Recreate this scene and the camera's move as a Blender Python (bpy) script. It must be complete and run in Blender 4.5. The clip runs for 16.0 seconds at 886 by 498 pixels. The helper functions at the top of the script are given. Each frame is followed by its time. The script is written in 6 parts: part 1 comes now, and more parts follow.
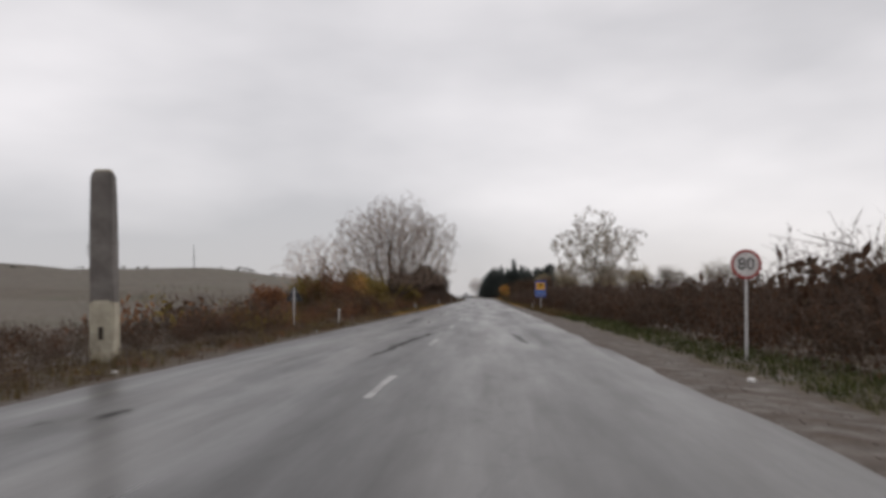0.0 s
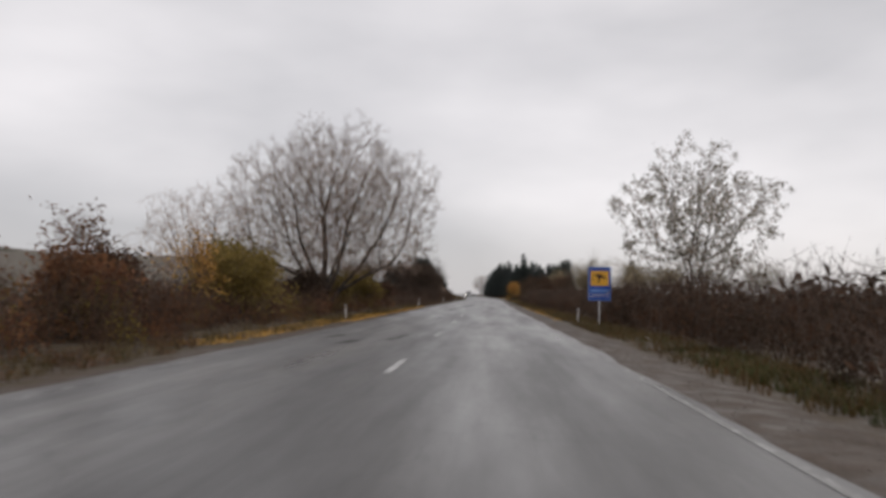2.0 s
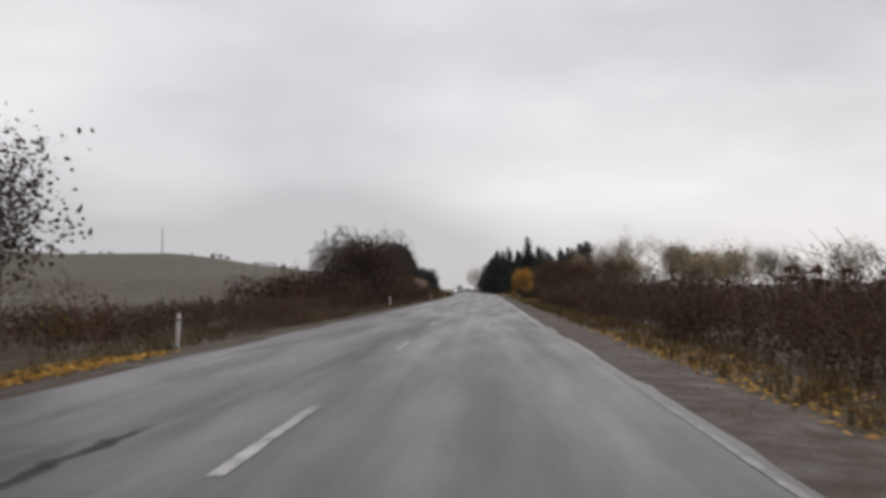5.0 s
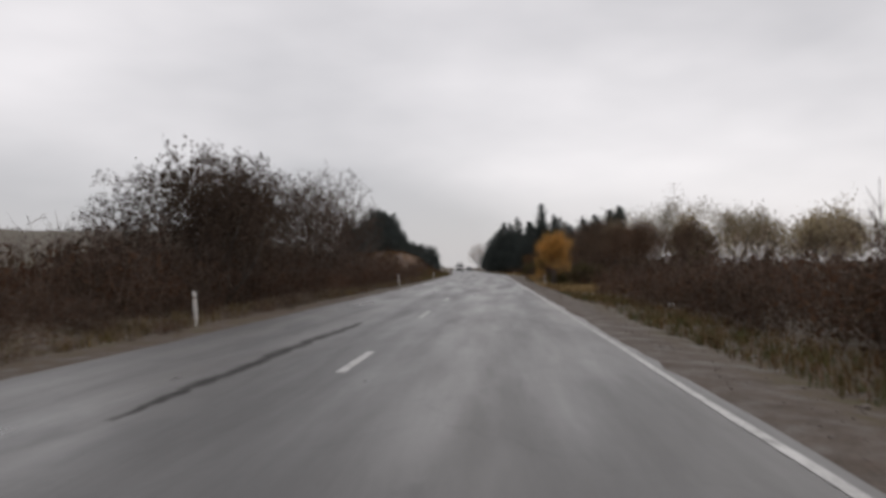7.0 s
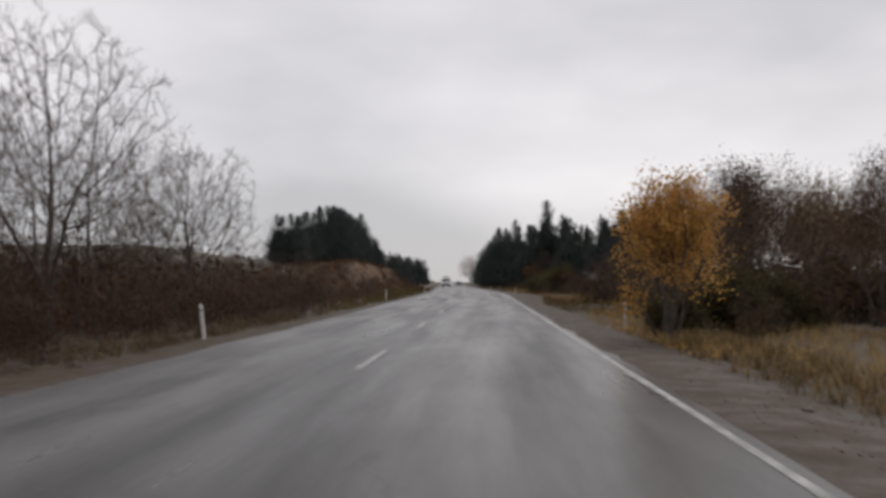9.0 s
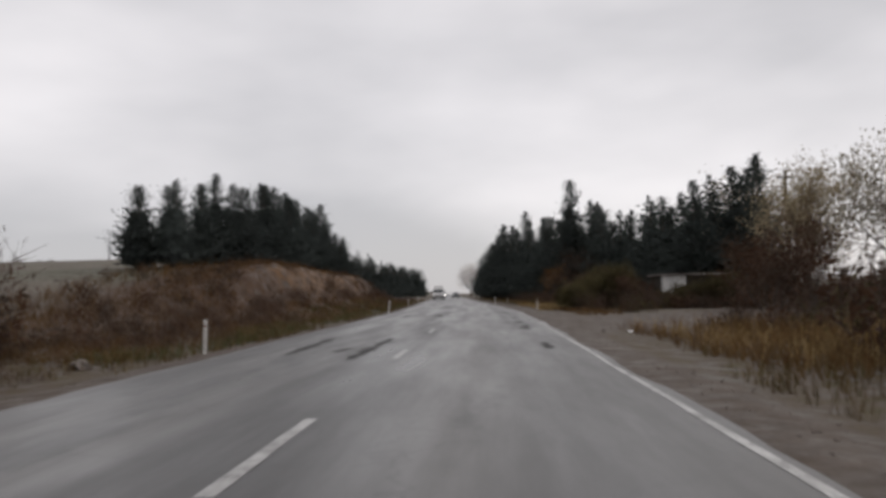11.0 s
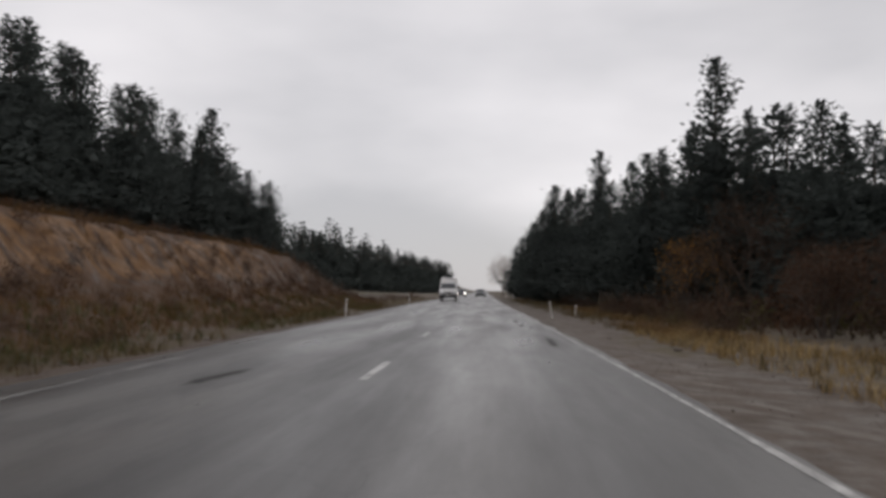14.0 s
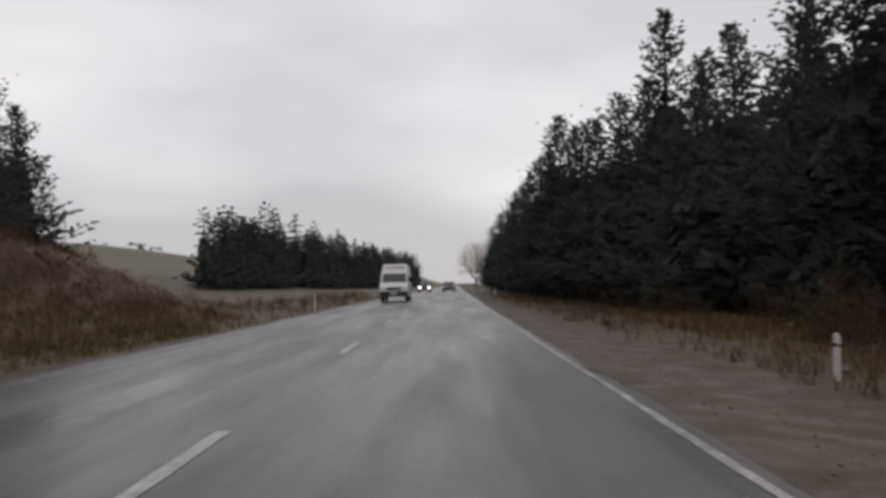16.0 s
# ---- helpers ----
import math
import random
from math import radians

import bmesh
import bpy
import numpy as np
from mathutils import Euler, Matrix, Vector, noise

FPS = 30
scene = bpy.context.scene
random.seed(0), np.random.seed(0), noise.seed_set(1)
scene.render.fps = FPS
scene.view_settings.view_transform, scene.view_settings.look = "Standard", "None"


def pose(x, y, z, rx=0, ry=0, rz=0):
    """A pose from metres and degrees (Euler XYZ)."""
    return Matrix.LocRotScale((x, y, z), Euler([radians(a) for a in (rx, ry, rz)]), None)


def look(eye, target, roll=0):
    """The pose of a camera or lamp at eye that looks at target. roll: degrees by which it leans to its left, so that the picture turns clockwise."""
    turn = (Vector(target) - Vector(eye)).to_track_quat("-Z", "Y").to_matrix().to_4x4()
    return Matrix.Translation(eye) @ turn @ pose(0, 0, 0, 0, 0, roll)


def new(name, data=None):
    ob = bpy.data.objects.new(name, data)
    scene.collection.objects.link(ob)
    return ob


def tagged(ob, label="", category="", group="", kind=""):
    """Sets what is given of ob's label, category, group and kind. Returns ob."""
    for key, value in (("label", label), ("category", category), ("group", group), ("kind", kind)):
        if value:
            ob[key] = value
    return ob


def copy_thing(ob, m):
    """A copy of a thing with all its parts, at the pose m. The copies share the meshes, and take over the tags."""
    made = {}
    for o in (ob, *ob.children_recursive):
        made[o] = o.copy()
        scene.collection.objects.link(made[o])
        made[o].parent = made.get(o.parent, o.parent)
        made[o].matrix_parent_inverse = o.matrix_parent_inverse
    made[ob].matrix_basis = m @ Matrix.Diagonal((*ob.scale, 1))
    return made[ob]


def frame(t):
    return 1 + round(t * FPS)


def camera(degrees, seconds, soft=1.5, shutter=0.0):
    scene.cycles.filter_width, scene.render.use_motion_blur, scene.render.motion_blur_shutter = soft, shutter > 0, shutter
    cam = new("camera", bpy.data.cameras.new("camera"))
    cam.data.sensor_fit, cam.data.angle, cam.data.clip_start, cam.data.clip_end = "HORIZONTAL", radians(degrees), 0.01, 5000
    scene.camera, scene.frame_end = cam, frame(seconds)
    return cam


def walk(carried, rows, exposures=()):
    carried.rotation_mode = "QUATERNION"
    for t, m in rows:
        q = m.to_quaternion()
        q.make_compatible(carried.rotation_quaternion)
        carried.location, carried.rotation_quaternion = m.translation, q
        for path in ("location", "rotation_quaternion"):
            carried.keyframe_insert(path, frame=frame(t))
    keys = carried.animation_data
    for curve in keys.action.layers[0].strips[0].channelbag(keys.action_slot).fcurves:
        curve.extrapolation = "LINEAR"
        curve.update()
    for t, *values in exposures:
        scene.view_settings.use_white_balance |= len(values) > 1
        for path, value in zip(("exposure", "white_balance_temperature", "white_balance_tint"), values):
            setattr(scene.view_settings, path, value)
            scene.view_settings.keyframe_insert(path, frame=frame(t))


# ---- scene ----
# Road-following coordinates: y runs along the road, u is the distance to the right of its centre line.
cam = camera(56.8, 16.0, soft=3.6, shutter=0.14)


def aim(x, y, yaw, pitch, roll):
    """The camera in the car at the eye height over the road, turned by yaw and pitch."""
    a, b = radians(yaw), radians(pitch)
    eye = Vector((x, y, 1.22))
    way = Vector((-math.sin(a) * math.cos(b), math.cos(a) * math.cos(b), math.sin(b)))
    return look(eye, eye + way * 50, roll)


PATH = [
    (0.0, aim(0.00, 0.00, 3.27, 3.29, -0.87)),
    (0.5, aim(-0.00, 9.92, 3.63, 3.93, -0.65)),
    (1.0, aim(-0.00, 19.90, 4.03, 4.40, 0.04)),
    (1.3, aim(0.00, 25.91, 4.32, 4.68, 0.50)),
    (1.5, aim(0.02, 29.93, 4.19, 3.98, 0.73)),
    (1.8, aim(0.04, 35.99, 3.84, 2.55, 0.85)),
    (2.0, aim(0.05, 40.04, 3.77, 3.12, 0.83)),
    (2.4, aim(0.07, 48.16, 3.35, 1.43, 0.64)),
    (2.6, aim(0.07, 52.25, 3.17, 1.66, 0.53)),
    (3.0, aim(0.06, 60.49, 2.70, 2.17, 0.27)),
    (3.3, aim(0.02, 66.65, 3.09, 1.96, 0.20)),
    (3.5, aim(-0.02, 70.76, 3.41, 1.64, 0.22)),
    (4.0, aim(-0.11, 81.00, 3.55, 3.49, 0.15)),
    (6.3, aim(-0.55, 127.83, 3.09, 1.79, -0.53)),
    (6.5, aim(-0.60, 131.87, 3.01, 2.26, -0.49)),
    (6.9, aim(-0.68, 139.93, 3.65, 1.24, -0.32)),
    (7.3, aim(-0.74, 147.97, 4.00, 1.85, 0.34)),
    (7.5, aim(-0.76, 151.98, 4.31, 2.14, 0.61)),
    (7.8, aim(-0.79, 157.98, 4.48, 2.70, 0.66)),
    (8.0, aim(-0.80, 161.96, 4.57, 3.84, 0.54)),
    (8.5, aim(-0.83, 171.83, 4.01, 2.62, -0.19)),
    (9.0, aim(-0.86, 181.57, 3.26, 2.32, -0.49)),
    (9.2, aim(-0.89, 185.44, 3.66, 1.84, -0.58)),
    (11.5, aim(-1.23, 229.51, 3.31, 3.30, -1.65)),
    (12.0, aim(-1.31, 238.96, 4.30, 1.54, -0.86)),
    (12.5, aim(-1.44, 248.32, 5.20, 1.70, 0.17)),
    (13.0, aim(-1.61, 257.59, 4.69, 1.19, 0.09)),
    (13.5, aim(-1.81, 266.84, 5.38, 3.33, 0.40)),
    (14.0, aim(-2.07, 276.00, 5.82, 2.87, 0.63)),
    (14.5, aim(-2.40, 285.19, 5.79, 1.95, 0.49)),
    (15.0, aim(-2.77, 294.26, 4.30, 1.23, -0.06)),
    (15.5, aim(-3.14, 303.12, 4.31, 3.39, -1.07)),
    (16.0, aim(-3.68, 311.94, 3.72, 2.41, -1.24)),
]
walk(cam, PATH, exposures=[(0.0, 0.0, 6500, 11.8), (16.0, 0.0, 6500, 11.8)])

# ---- sky and light ----
world = bpy.data.worlds.new("overcast_sky")
scene.world = world
world.use_nodes = True
wn, wl = world.node_tree.nodes, world.node_tree.links
wback = wn["Background"]
wsky = wn.new("ShaderNodeTexSky")
wsky.sky_type = "NISHITA"
wsky.sun_disc = False
wsky.sun_elevation = radians(38)
wsky.sun_rotation = radians(25)
wdim = wn.new("ShaderNodeVectorMath")
wdim.operation = "SCALE"
wdim.inputs["Scale"].default_value = 0.1
wl.new(wsky.outputs[0], wdim.inputs[0])
wco = wn.new("ShaderNodeTexCoord")
wmap = wn.new("ShaderNodeMapping")
wmap.inputs["Scale"].default_value = (1.0, 0.8, 2.6)
wmap.inputs["Location"].default_value = (0.35, 0.2, 0.0)
wl.new(wco.outputs["Generated"], wmap.inputs[0])
wno = wn.new("ShaderNodeTexNoise")
wno.inputs["Scale"].default_value = 1.9
wno.inputs["Detail"].default_value = 5.0
wno.inputs["Roughness"].default_value = 0.42
wl.new(wmap.outputs[0], wno.inputs["Vector"])
wramp = wn.new("ShaderNodeValToRGB")
wramp.color_ramp.elements[0].position = 0.36
wramp.color_ramp.elements[0].color = (0.55, 0.548, 0.562, 1)
wramp.color_ramp.elements[1].position = 0.68
wramp.color_ramp.elements[1].color = (0.95, 0.925, 0.93, 1)
wsep = wn.new("ShaderNodeSeparateXYZ")
wl.new(wco.outputs["Generated"], wsep.inputs[0])
wside = wn.new("ShaderNodeMath")
wside.operation = "MULTIPLY_ADD"
wside.inputs[1].default_value = 0.26
wl.new(wsep.outputs[0], wside.inputs[0])
wl.new(wno.outputs["Fac"], wside.inputs[2])
wup = wn.new("ShaderNodeMath")
wup.operation = "MULTIPLY_ADD"
wup.inputs[1].default_value = 0.32
wl.new(wsep.outputs[2], wup.inputs[0])
wl.new(wside.outputs[0], wup.inputs[2])
wlow = wn.new("ShaderNodeMath")
wlow.operation = "SUBTRACT"
wlow.inputs[1].default_value = 0.06
wl.new(wup.outputs[0], wlow.inputs[0])
wl.new(wlow.outputs[0], wramp.inputs[0])
wmix = wn.new("ShaderNodeMix")
wmix.data_type = "RGBA"
wmix.inputs[0].default_value = 0.06
wl.new(wramp.outputs[0], wmix.inputs[6])
wl.new(wdim.outputs[0], wmix.inputs[7])
wl.new(wmix.outputs[2], wback.inputs[0])
wback.inputs[1].default_value = 1.0

sun_data = bpy.data.lights.new("sun", "SUN")
sun_data.energy = 0.6
sun_data.angle = radians(24)
sun_data.color = (1.0, 0.97, 0.93)
sun = new("sun", sun_data)
sun.matrix_world = look((60, 120, 120), (0, 0, 0))


# ---- materials ----
def material(name, base, rough=0.8, metal=0.0, spec=0.3):
    m = bpy.data.materials.new(name)
    m.use_nodes = True
    b = m.node_tree.nodes["Principled BSDF"]
    b.inputs["Base Color"].default_value = (*base, 1)
    b.inputs["Roughness"].default_value = rough
    b.inputs["Metallic"].default_value = metal
    b.inputs["Specular IOR Level"].default_value = spec
    return m, m.node_tree.nodes, m.node_tree.links, b


def ramp(nodes, stops):
    r = nodes.new("ShaderNodeValToRGB")
    while len(r.color_ramp.elements) < len(stops):
        r.color_ramp.elements.new(0.5)
    for e, (p, c) in zip(r.color_ramp.elements, stops):
        e.position, e.color = p, (*c, 1)
    return r


def noise_tex(nodes, links, vector, scale, detail=3.0, rough=0.5):
    n = nodes.new("ShaderNodeTexNoise")
    n.inputs["Scale"].default_value = scale
    n.inputs["Detail"].default_value = detail
    n.inputs["Roughness"].default_value = rough
    links.new(vector, n.inputs["Vector"])
    return n


def mixed(nodes, links, fac, a, b, kind="MIX"):
    m = nodes.new("ShaderNodeMix")
    m.data_type, m.blend_type = "RGBA", kind
    for value, slot in ((fac, 0), (a, 6), (b, 7)):
        if isinstance(value, (float, int)):
            m.inputs[slot].default_value = value
        elif isinstance(value, tuple):
            m.inputs[slot].default_value = (*value, 1)
        else:
            links.new(value, m.inputs[slot])
    return m.outputs[2]


def bump(nodes, links, b, height, strength, distance=0.02):
    n = nodes.new("ShaderNodeBump")
    n.inputs["Strength"].default_value = strength
    n.inputs["Distance"].default_value = distance
    links.new(height, n.inputs["Height"])
    links.new(n.outputs[0], b.inputs["Normal"])


def worn(name, stops, scale, rough=0.8, metal=0.0, spec=0.3, fine=40.0, relief=0.3):
    """A weathered surface: broad stains through a ramp, fine grain on top, and relief."""
    m, n, l, b = material(name, stops[0][1], rough, metal, spec)
    co = n.new("ShaderNodeTexCoord").outputs["Object"]
    broad, grain = noise_tex(n, l, co, scale, 4), noise_tex(n, l, co, fine, 2)
    r = ramp(n, stops)
    l.new(broad.outputs["Fac"], r.inputs[0])
    g = ramp(n, [(0.3, (0.8, 0.8, 0.8)), (0.7, (1.1, 1.1, 1.1))])
    l.new(grain.outputs["Fac"], g.inputs[0])
    l.new(mixed(n, l, 1.0, r.outputs[0], g.outputs[0], "MULTIPLY"), b.inputs["Base Color"])
    bump(n, l, b, grain.outputs["Fac"], relief, 0.01)
    return m


def foliage(name, stops, rough=0.75, spec=0.1, thin=0.25):
    """Leaves, needles or stalks: every piece takes its own shade."""
    m, n, l, b = material(name, stops[0][1], rough, 0, spec)
    geo = n.new("ShaderNodeNewGeometry")
    info = n.new("ShaderNodeObjectInfo")
    r = ramp(n, stops)
    l.new(geo.outputs["Random Per Island"], r.inputs[0])
    tone = ramp(n, [(0.0, (0.75, 0.75, 0.75)), (1.0, (1.2, 1.2, 1.2))])
    l.new(info.outputs["Random"], tone.inputs[0])
    big = noise_tex(n, l, n.new("ShaderNodeTexCoord").outputs["Object"], 0.35, 2)
    patch = ramp(n, [(0.3, (0.7, 0.7, 0.7)), (0.7, (1.15, 1.15, 1.15))])
    l.new(big.outputs["Fac"], patch.inputs[0])
    c = mixed(n, l, 1.0, r.outputs[0], tone.outputs[0], "MULTIPLY")
    c = mixed(n, l, 1.0, c, patch.outputs[0], "MULTIPLY")
    l.new(c, b.inputs["Base Color"])
    if thin:
        t = n.new("ShaderNodeBsdfTranslucent")
        l.new(c, t.inputs["Color"])
        s = n.new("ShaderNodeMixShader")
        s.inputs[0].default_value = thin
        l.new(b.outputs[0], s.inputs[1])
        l.new(t.outputs[0], s.inputs[2])
        l.new(s.outputs[0], n["Material Output"].inputs["Surface"])
    return m


def make_asphalt():
    """Old wet asphalt: u across and y along in the UV map; wheel tracks paled in colour as sky sheen, damp streaks,
    cracks.
    """
    m, n, l, b = material("wet_asphalt", (0.1, 0.1, 0.1), 0.4, 0, 0.4)
    uv = n.new("ShaderNodeUVMap")
    uv.uv_map = "along"
    sep = n.new("ShaderNodeSeparateXYZ")
    l.new(uv.outputs[0], sep.inputs[0])
    stretch = n.new("ShaderNodeMapping")
    stretch.inputs["Scale"].default_value = (1.0, 0.07, 1.0)
    l.new(uv.outputs[0], stretch.inputs[0])
    streak = noise_tex(n, l, stretch.outputs[0], 0.95, 5, 0.55)
    drawn = n.new("ShaderNodeMapping")
    drawn.inputs["Scale"].default_value = (1.0, 0.16, 1.0)
    l.new(uv.outputs[0], drawn.inputs[0])
    blotch = noise_tex(n, l, drawn.outputs[0], 0.9, 7, 0.64)
    grain = noise_tex(n, l, uv.outputs[0], 55, 2)
    coarse = noise_tex(n, l, uv.outputs[0], 9, 3)

    def track(centre, width):
        d = n.new("ShaderNodeMath")
        d.operation = "SUBTRACT"
        l.new(sep.outputs[0], d.inputs[0])
        d.inputs[1].default_value = centre
        a = n.new("ShaderNodeMath")
        a.operation = "ABSOLUTE"
        l.new(d.outputs[0], a.inputs[0])
        r = n.new("ShaderNodeMapRange")
        r.interpolation_type = "SMOOTHSTEP"
        l.new(a.outputs[0], r.inputs[0])
        r.inputs[1].default_value, r.inputs[2].default_value = 0.0, width
        r.inputs[3].default_value, r.inputs[4].default_value = 1.0, 0.0
        return r.outputs[0]

    # Pale lane bands: the wet road's sky sheen, put into the base colour.
    total = None
    for c, w in ((-2.75, 0.7), (-1.6, 0.9), (1.45, 1.05)):
        t = track(c, w)
        if total is None:
            total = t
        else:
            a = n.new("ShaderNodeMath")
            a.operation = "ADD"
            l.new(total, a.inputs[0])
            l.new(t, a.inputs[1])
            total = a.outputs[0]
    base = ramp(n, [(0.3, (0.028, 0.0266, 0.0255)), (0.7, (0.056, 0.0535, 0.051))])
    l.new(streak.outputs["Fac"], base.inputs[0])
    blot = ramp(n, [(0.36, (0.76, 0.76, 0.76)), (0.5, (0.99, 0.99, 0.99)), (0.64, (1.24, 1.24, 1.24))])
    l.new(blotch.outputs["Fac"], blot.inputs[0])
    c = base.outputs[0]
    g = ramp(n, [(0.3, (0.85, 0.85, 0.85)), (0.75, (1.12, 1.12, 1.12))])
    l.new(grain.outputs["Fac"], g.inputs[0])
    c = mixed(n, l, 1.0, c, g.outputs[0], "MULTIPLY")
    half = n.new("ShaderNodeMath")
    half.operation = "MULTIPLY"
    l.new(total, half.inputs[0])
    half.inputs[1].default_value = 0.72
    c = mixed(n, l, half.outputs[0], c, (0.096, 0.0925, 0.0885))
    c = mixed(n, l, 1.0, c, blot.outputs[0], "MULTIPLY")
    for u0, w, k in ((-0.2, 0.9, 0.3), (2.55, 0.34, 0.3)):
        tone = n.new("ShaderNodeMath")
        tone.operation = "MULTIPLY"
        l.new(track(u0, w), tone.inputs[0])
        tone.inputs[1].default_value = k
        c = mixed(n, l, tone.outputs[0], c, (0.03, 0.029, 0.028))
    vor = n.new("ShaderNodeTexVoronoi")
    vor.feature = "DISTANCE_TO_EDGE"
    vor.inputs["Scale"].default_value = 0.42
    warp = noise_tex(n, l, uv.outputs[0], 1.3, 3)
    shift = n.new("ShaderNodeVectorMath")
    shift.operation = "ADD"
    l.new(uv.outputs[0], shift.inputs[0])
    l.new(warp.outputs["Color"], shift.inputs[1])
    l.new(shift.outputs[0], vor.inputs["Vector"])
    crack = ramp(n, [(0.0, (0.45, 0.45, 0.45)), (0.012, (1, 1, 1))])
    l.new(vor.outputs["Distance"], crack.inputs[0])
    c = mixed(n, l, 0.7, c, crack.outputs[0], "MULTIPLY")
    spots = n.new("ShaderNodeMapping")
    spots.inputs["Scale"].default_value = (1.0, 0.3, 1.0)
    l.new(uv.outputs[0], spots.inputs[0])
    pool = noise_tex(n, l, spots.outputs[0], 0.85, 5, 0.62)
    band = None
    for u0, w in ((-2.2, 1.1), (3.05, 0.7), (-0.75, 0.5)):
        t = track(u0, w)
        if band is None:
            band = t
        else:
            a = n.new("ShaderNodeMath")
            a.operation = "MAXIMUM"
            l.new(band, a.inputs[0])
            l.new(t, a.inputs[1])
            band = a.outputs[0]
    lean_in = n.new("ShaderNodeMath")
    lean_in.operation = "MULTIPLY_ADD"
    l.new(band, lean_in.inputs[0])
    lean_in.inputs[1].default_value = 0.13
    l.new(pool.outputs["Fac"], lean_in.inputs[2])
    soaked = n.new("ShaderNodeMapRange")
    soaked.interpolation_type = "SMOOTHSTEP"
    l.new(lean_in.outputs[0], soaked.inputs[0])
    soaked.inputs[1].default_value, soaked.inputs[2].default_value = 0.6, 0.68
    soaked.inputs[3].default_value, soaked.inputs[4].default_value = 0.0, 0.8
    c = mixed(n, l, soaked.outputs[0], c, (0.025, 0.024, 0.023))
    l.new(c, b.inputs["Base Color"])
    wet = n.new("ShaderNodeMapRange")
    film = n.new("ShaderNodeMath")
    film.operation = "MULTIPLY_ADD"
    l.new(blotch.outputs["Fac"], film.inputs[0])
    film.inputs[1].default_value = 0.6
    l.new(streak.outputs["Fac"], film.inputs[2])
    l.new(film.outputs[0], wet.inputs[0])
    wet.inputs[1].default_value, wet.inputs[2].default_value = 0.6, 1.0
    wet.inputs[3].default_value, wet.inputs[4].default_value = 0.48, 0.27
    l.new(wet.outputs[0], b.inputs["Roughness"])
    h = n.new("ShaderNodeMath")
    h.operation = "ADD"
    l.new(grain.outputs["Fac"], h.inputs[0])
    l.new(coarse.outputs["Fac"], h.inputs[1])
    bump(n, l, b, h.outputs[0], 0.2, 0.004)
    return m


def make_ground():
    """Soil, wet gravel by the road and withered field, by the cover stored with the sheet."""
    m, n, l, b = material("soil_and_gravel", (0.1, 0.08, 0.06), 0.85, 0, 0.12)
    co = n.new("ShaderNodeTexCoord").outputs["Object"]
    at = n.new("ShaderNodeAttribute")
    at.attribute_name = "cover"
    sep = n.new("ShaderNodeSeparateColor")
    l.new(at.outputs["Color"], sep.inputs[0])
    fine, mid, broad = noise_tex(n, l, co, 26, 4, 0.6), noise_tex(n, l, co, 1.7, 4, 0.6), noise_tex(n, l, co, 0.05, 4, 0.6)
    soil = ramp(n, [(0.3, (0.045, 0.034, 0.024)), (0.52, (0.07, 0.05, 0.033)), (0.72, (0.082, 0.075, 0.04))])
    l.new(mid.outputs["Fac"], soil.inputs[0])
    gravel = ramp(n, [(0.28, (0.037, 0.028, 0.021)), (0.5, (0.074, 0.057, 0.045)), (0.75, (0.13, 0.103, 0.085))])
    l.new(mixed(n, l, 0.5, mid.outputs["Color"], fine.outputs["Color"]), gravel.inputs[0])
    field = ramp(n, [(0.32, (0.075, 0.062, 0.047)), (0.5, (0.108, 0.09, 0.069)), (0.66, (0.085, 0.079, 0.054))])
    l.new(broad.outputs["Fac"], field.inputs[0])
    clay = ramp(n, [(0.3, (0.032, 0.019, 0.012)), (0.55, (0.068, 0.036, 0.019)), (0.75, (0.045, 0.03, 0.017))])
    l.new(mid.outputs["Fac"], clay.inputs[0])
    runs = n.new("ShaderNodeMapping")
    runs.inputs["Scale"].default_value = (1.0, 1.0, 0.22)
    l.new(co, runs.inputs[0])
    gully = noise_tex(n, l, runs.outputs[0], 1.9, 6, 0.68)
    ochre = ramp(n, [(0.34, (0.028, 0.015, 0.009)), (0.46, (0.075, 0.04, 0.019)), (0.56, (0.125, 0.066, 0.028)), (0.7, (0.17, 0.098, 0.046))])
    l.new(gully.outputs["Fac"], ochre.inputs[0])
    edge = n.new("ShaderNodeMath")
    edge.operation = "ADD"
    l.new(sep.outputs[0], edge.inputs[0])
    l.new(mid.outputs["Fac"], edge.inputs[1])
    cut = n.new("ShaderNodeMapRange")
    cut.interpolation_type = "SMOOTHSTEP"
    l.new(edge.outputs[0], cut.inputs[0])
    cut.inputs[1].default_value, cut.inputs[2].default_value = 0.85, 1.15
    c = mixed(n, l, sep.outputs[1], soil.outputs[0], field.outputs[0])
    c = mixed(n, l, sep.outputs[2], c, clay.outputs[0])
    show = n.new("ShaderNodeMath")
    show.operation = "ADD"
    l.new(at.outputs["Alpha"], show.inputs[0])
    l.new(mid.outputs["Fac"], show.inputs[1])
    bare = n.new("ShaderNodeMapRange")
    bare.interpolation_type = "SMOOTHSTEP"
    l.new(show.outputs[0], bare.inputs[0])
    bare.inputs[1].default_value, bare.inputs[2].default_value = 1.08, 1.38
    c = mixed(n, l, bare.outputs[0], c, ochre.outputs[0])
    c = mixed(n, l, cut.outputs[0], c, gravel.outputs[0])
    g = ramp(n, [(0.3, (0.7, 0.7, 0.7)), (0.7, (1.2, 1.2, 1.2))])
    l.new(fine.outputs["Fac"], g.inputs[0])
    l.new(mixed(n, l, 1.0, c, g.outputs[0], "MULTIPLY"), b.inputs["Base Color"])
    rr = n.new("ShaderNodeMapRange")
    l.new(mid.outputs["Fac"], rr.inputs[0])
    rr.inputs[1].default_value, rr.inputs[2].default_value = 0.35, 0.65
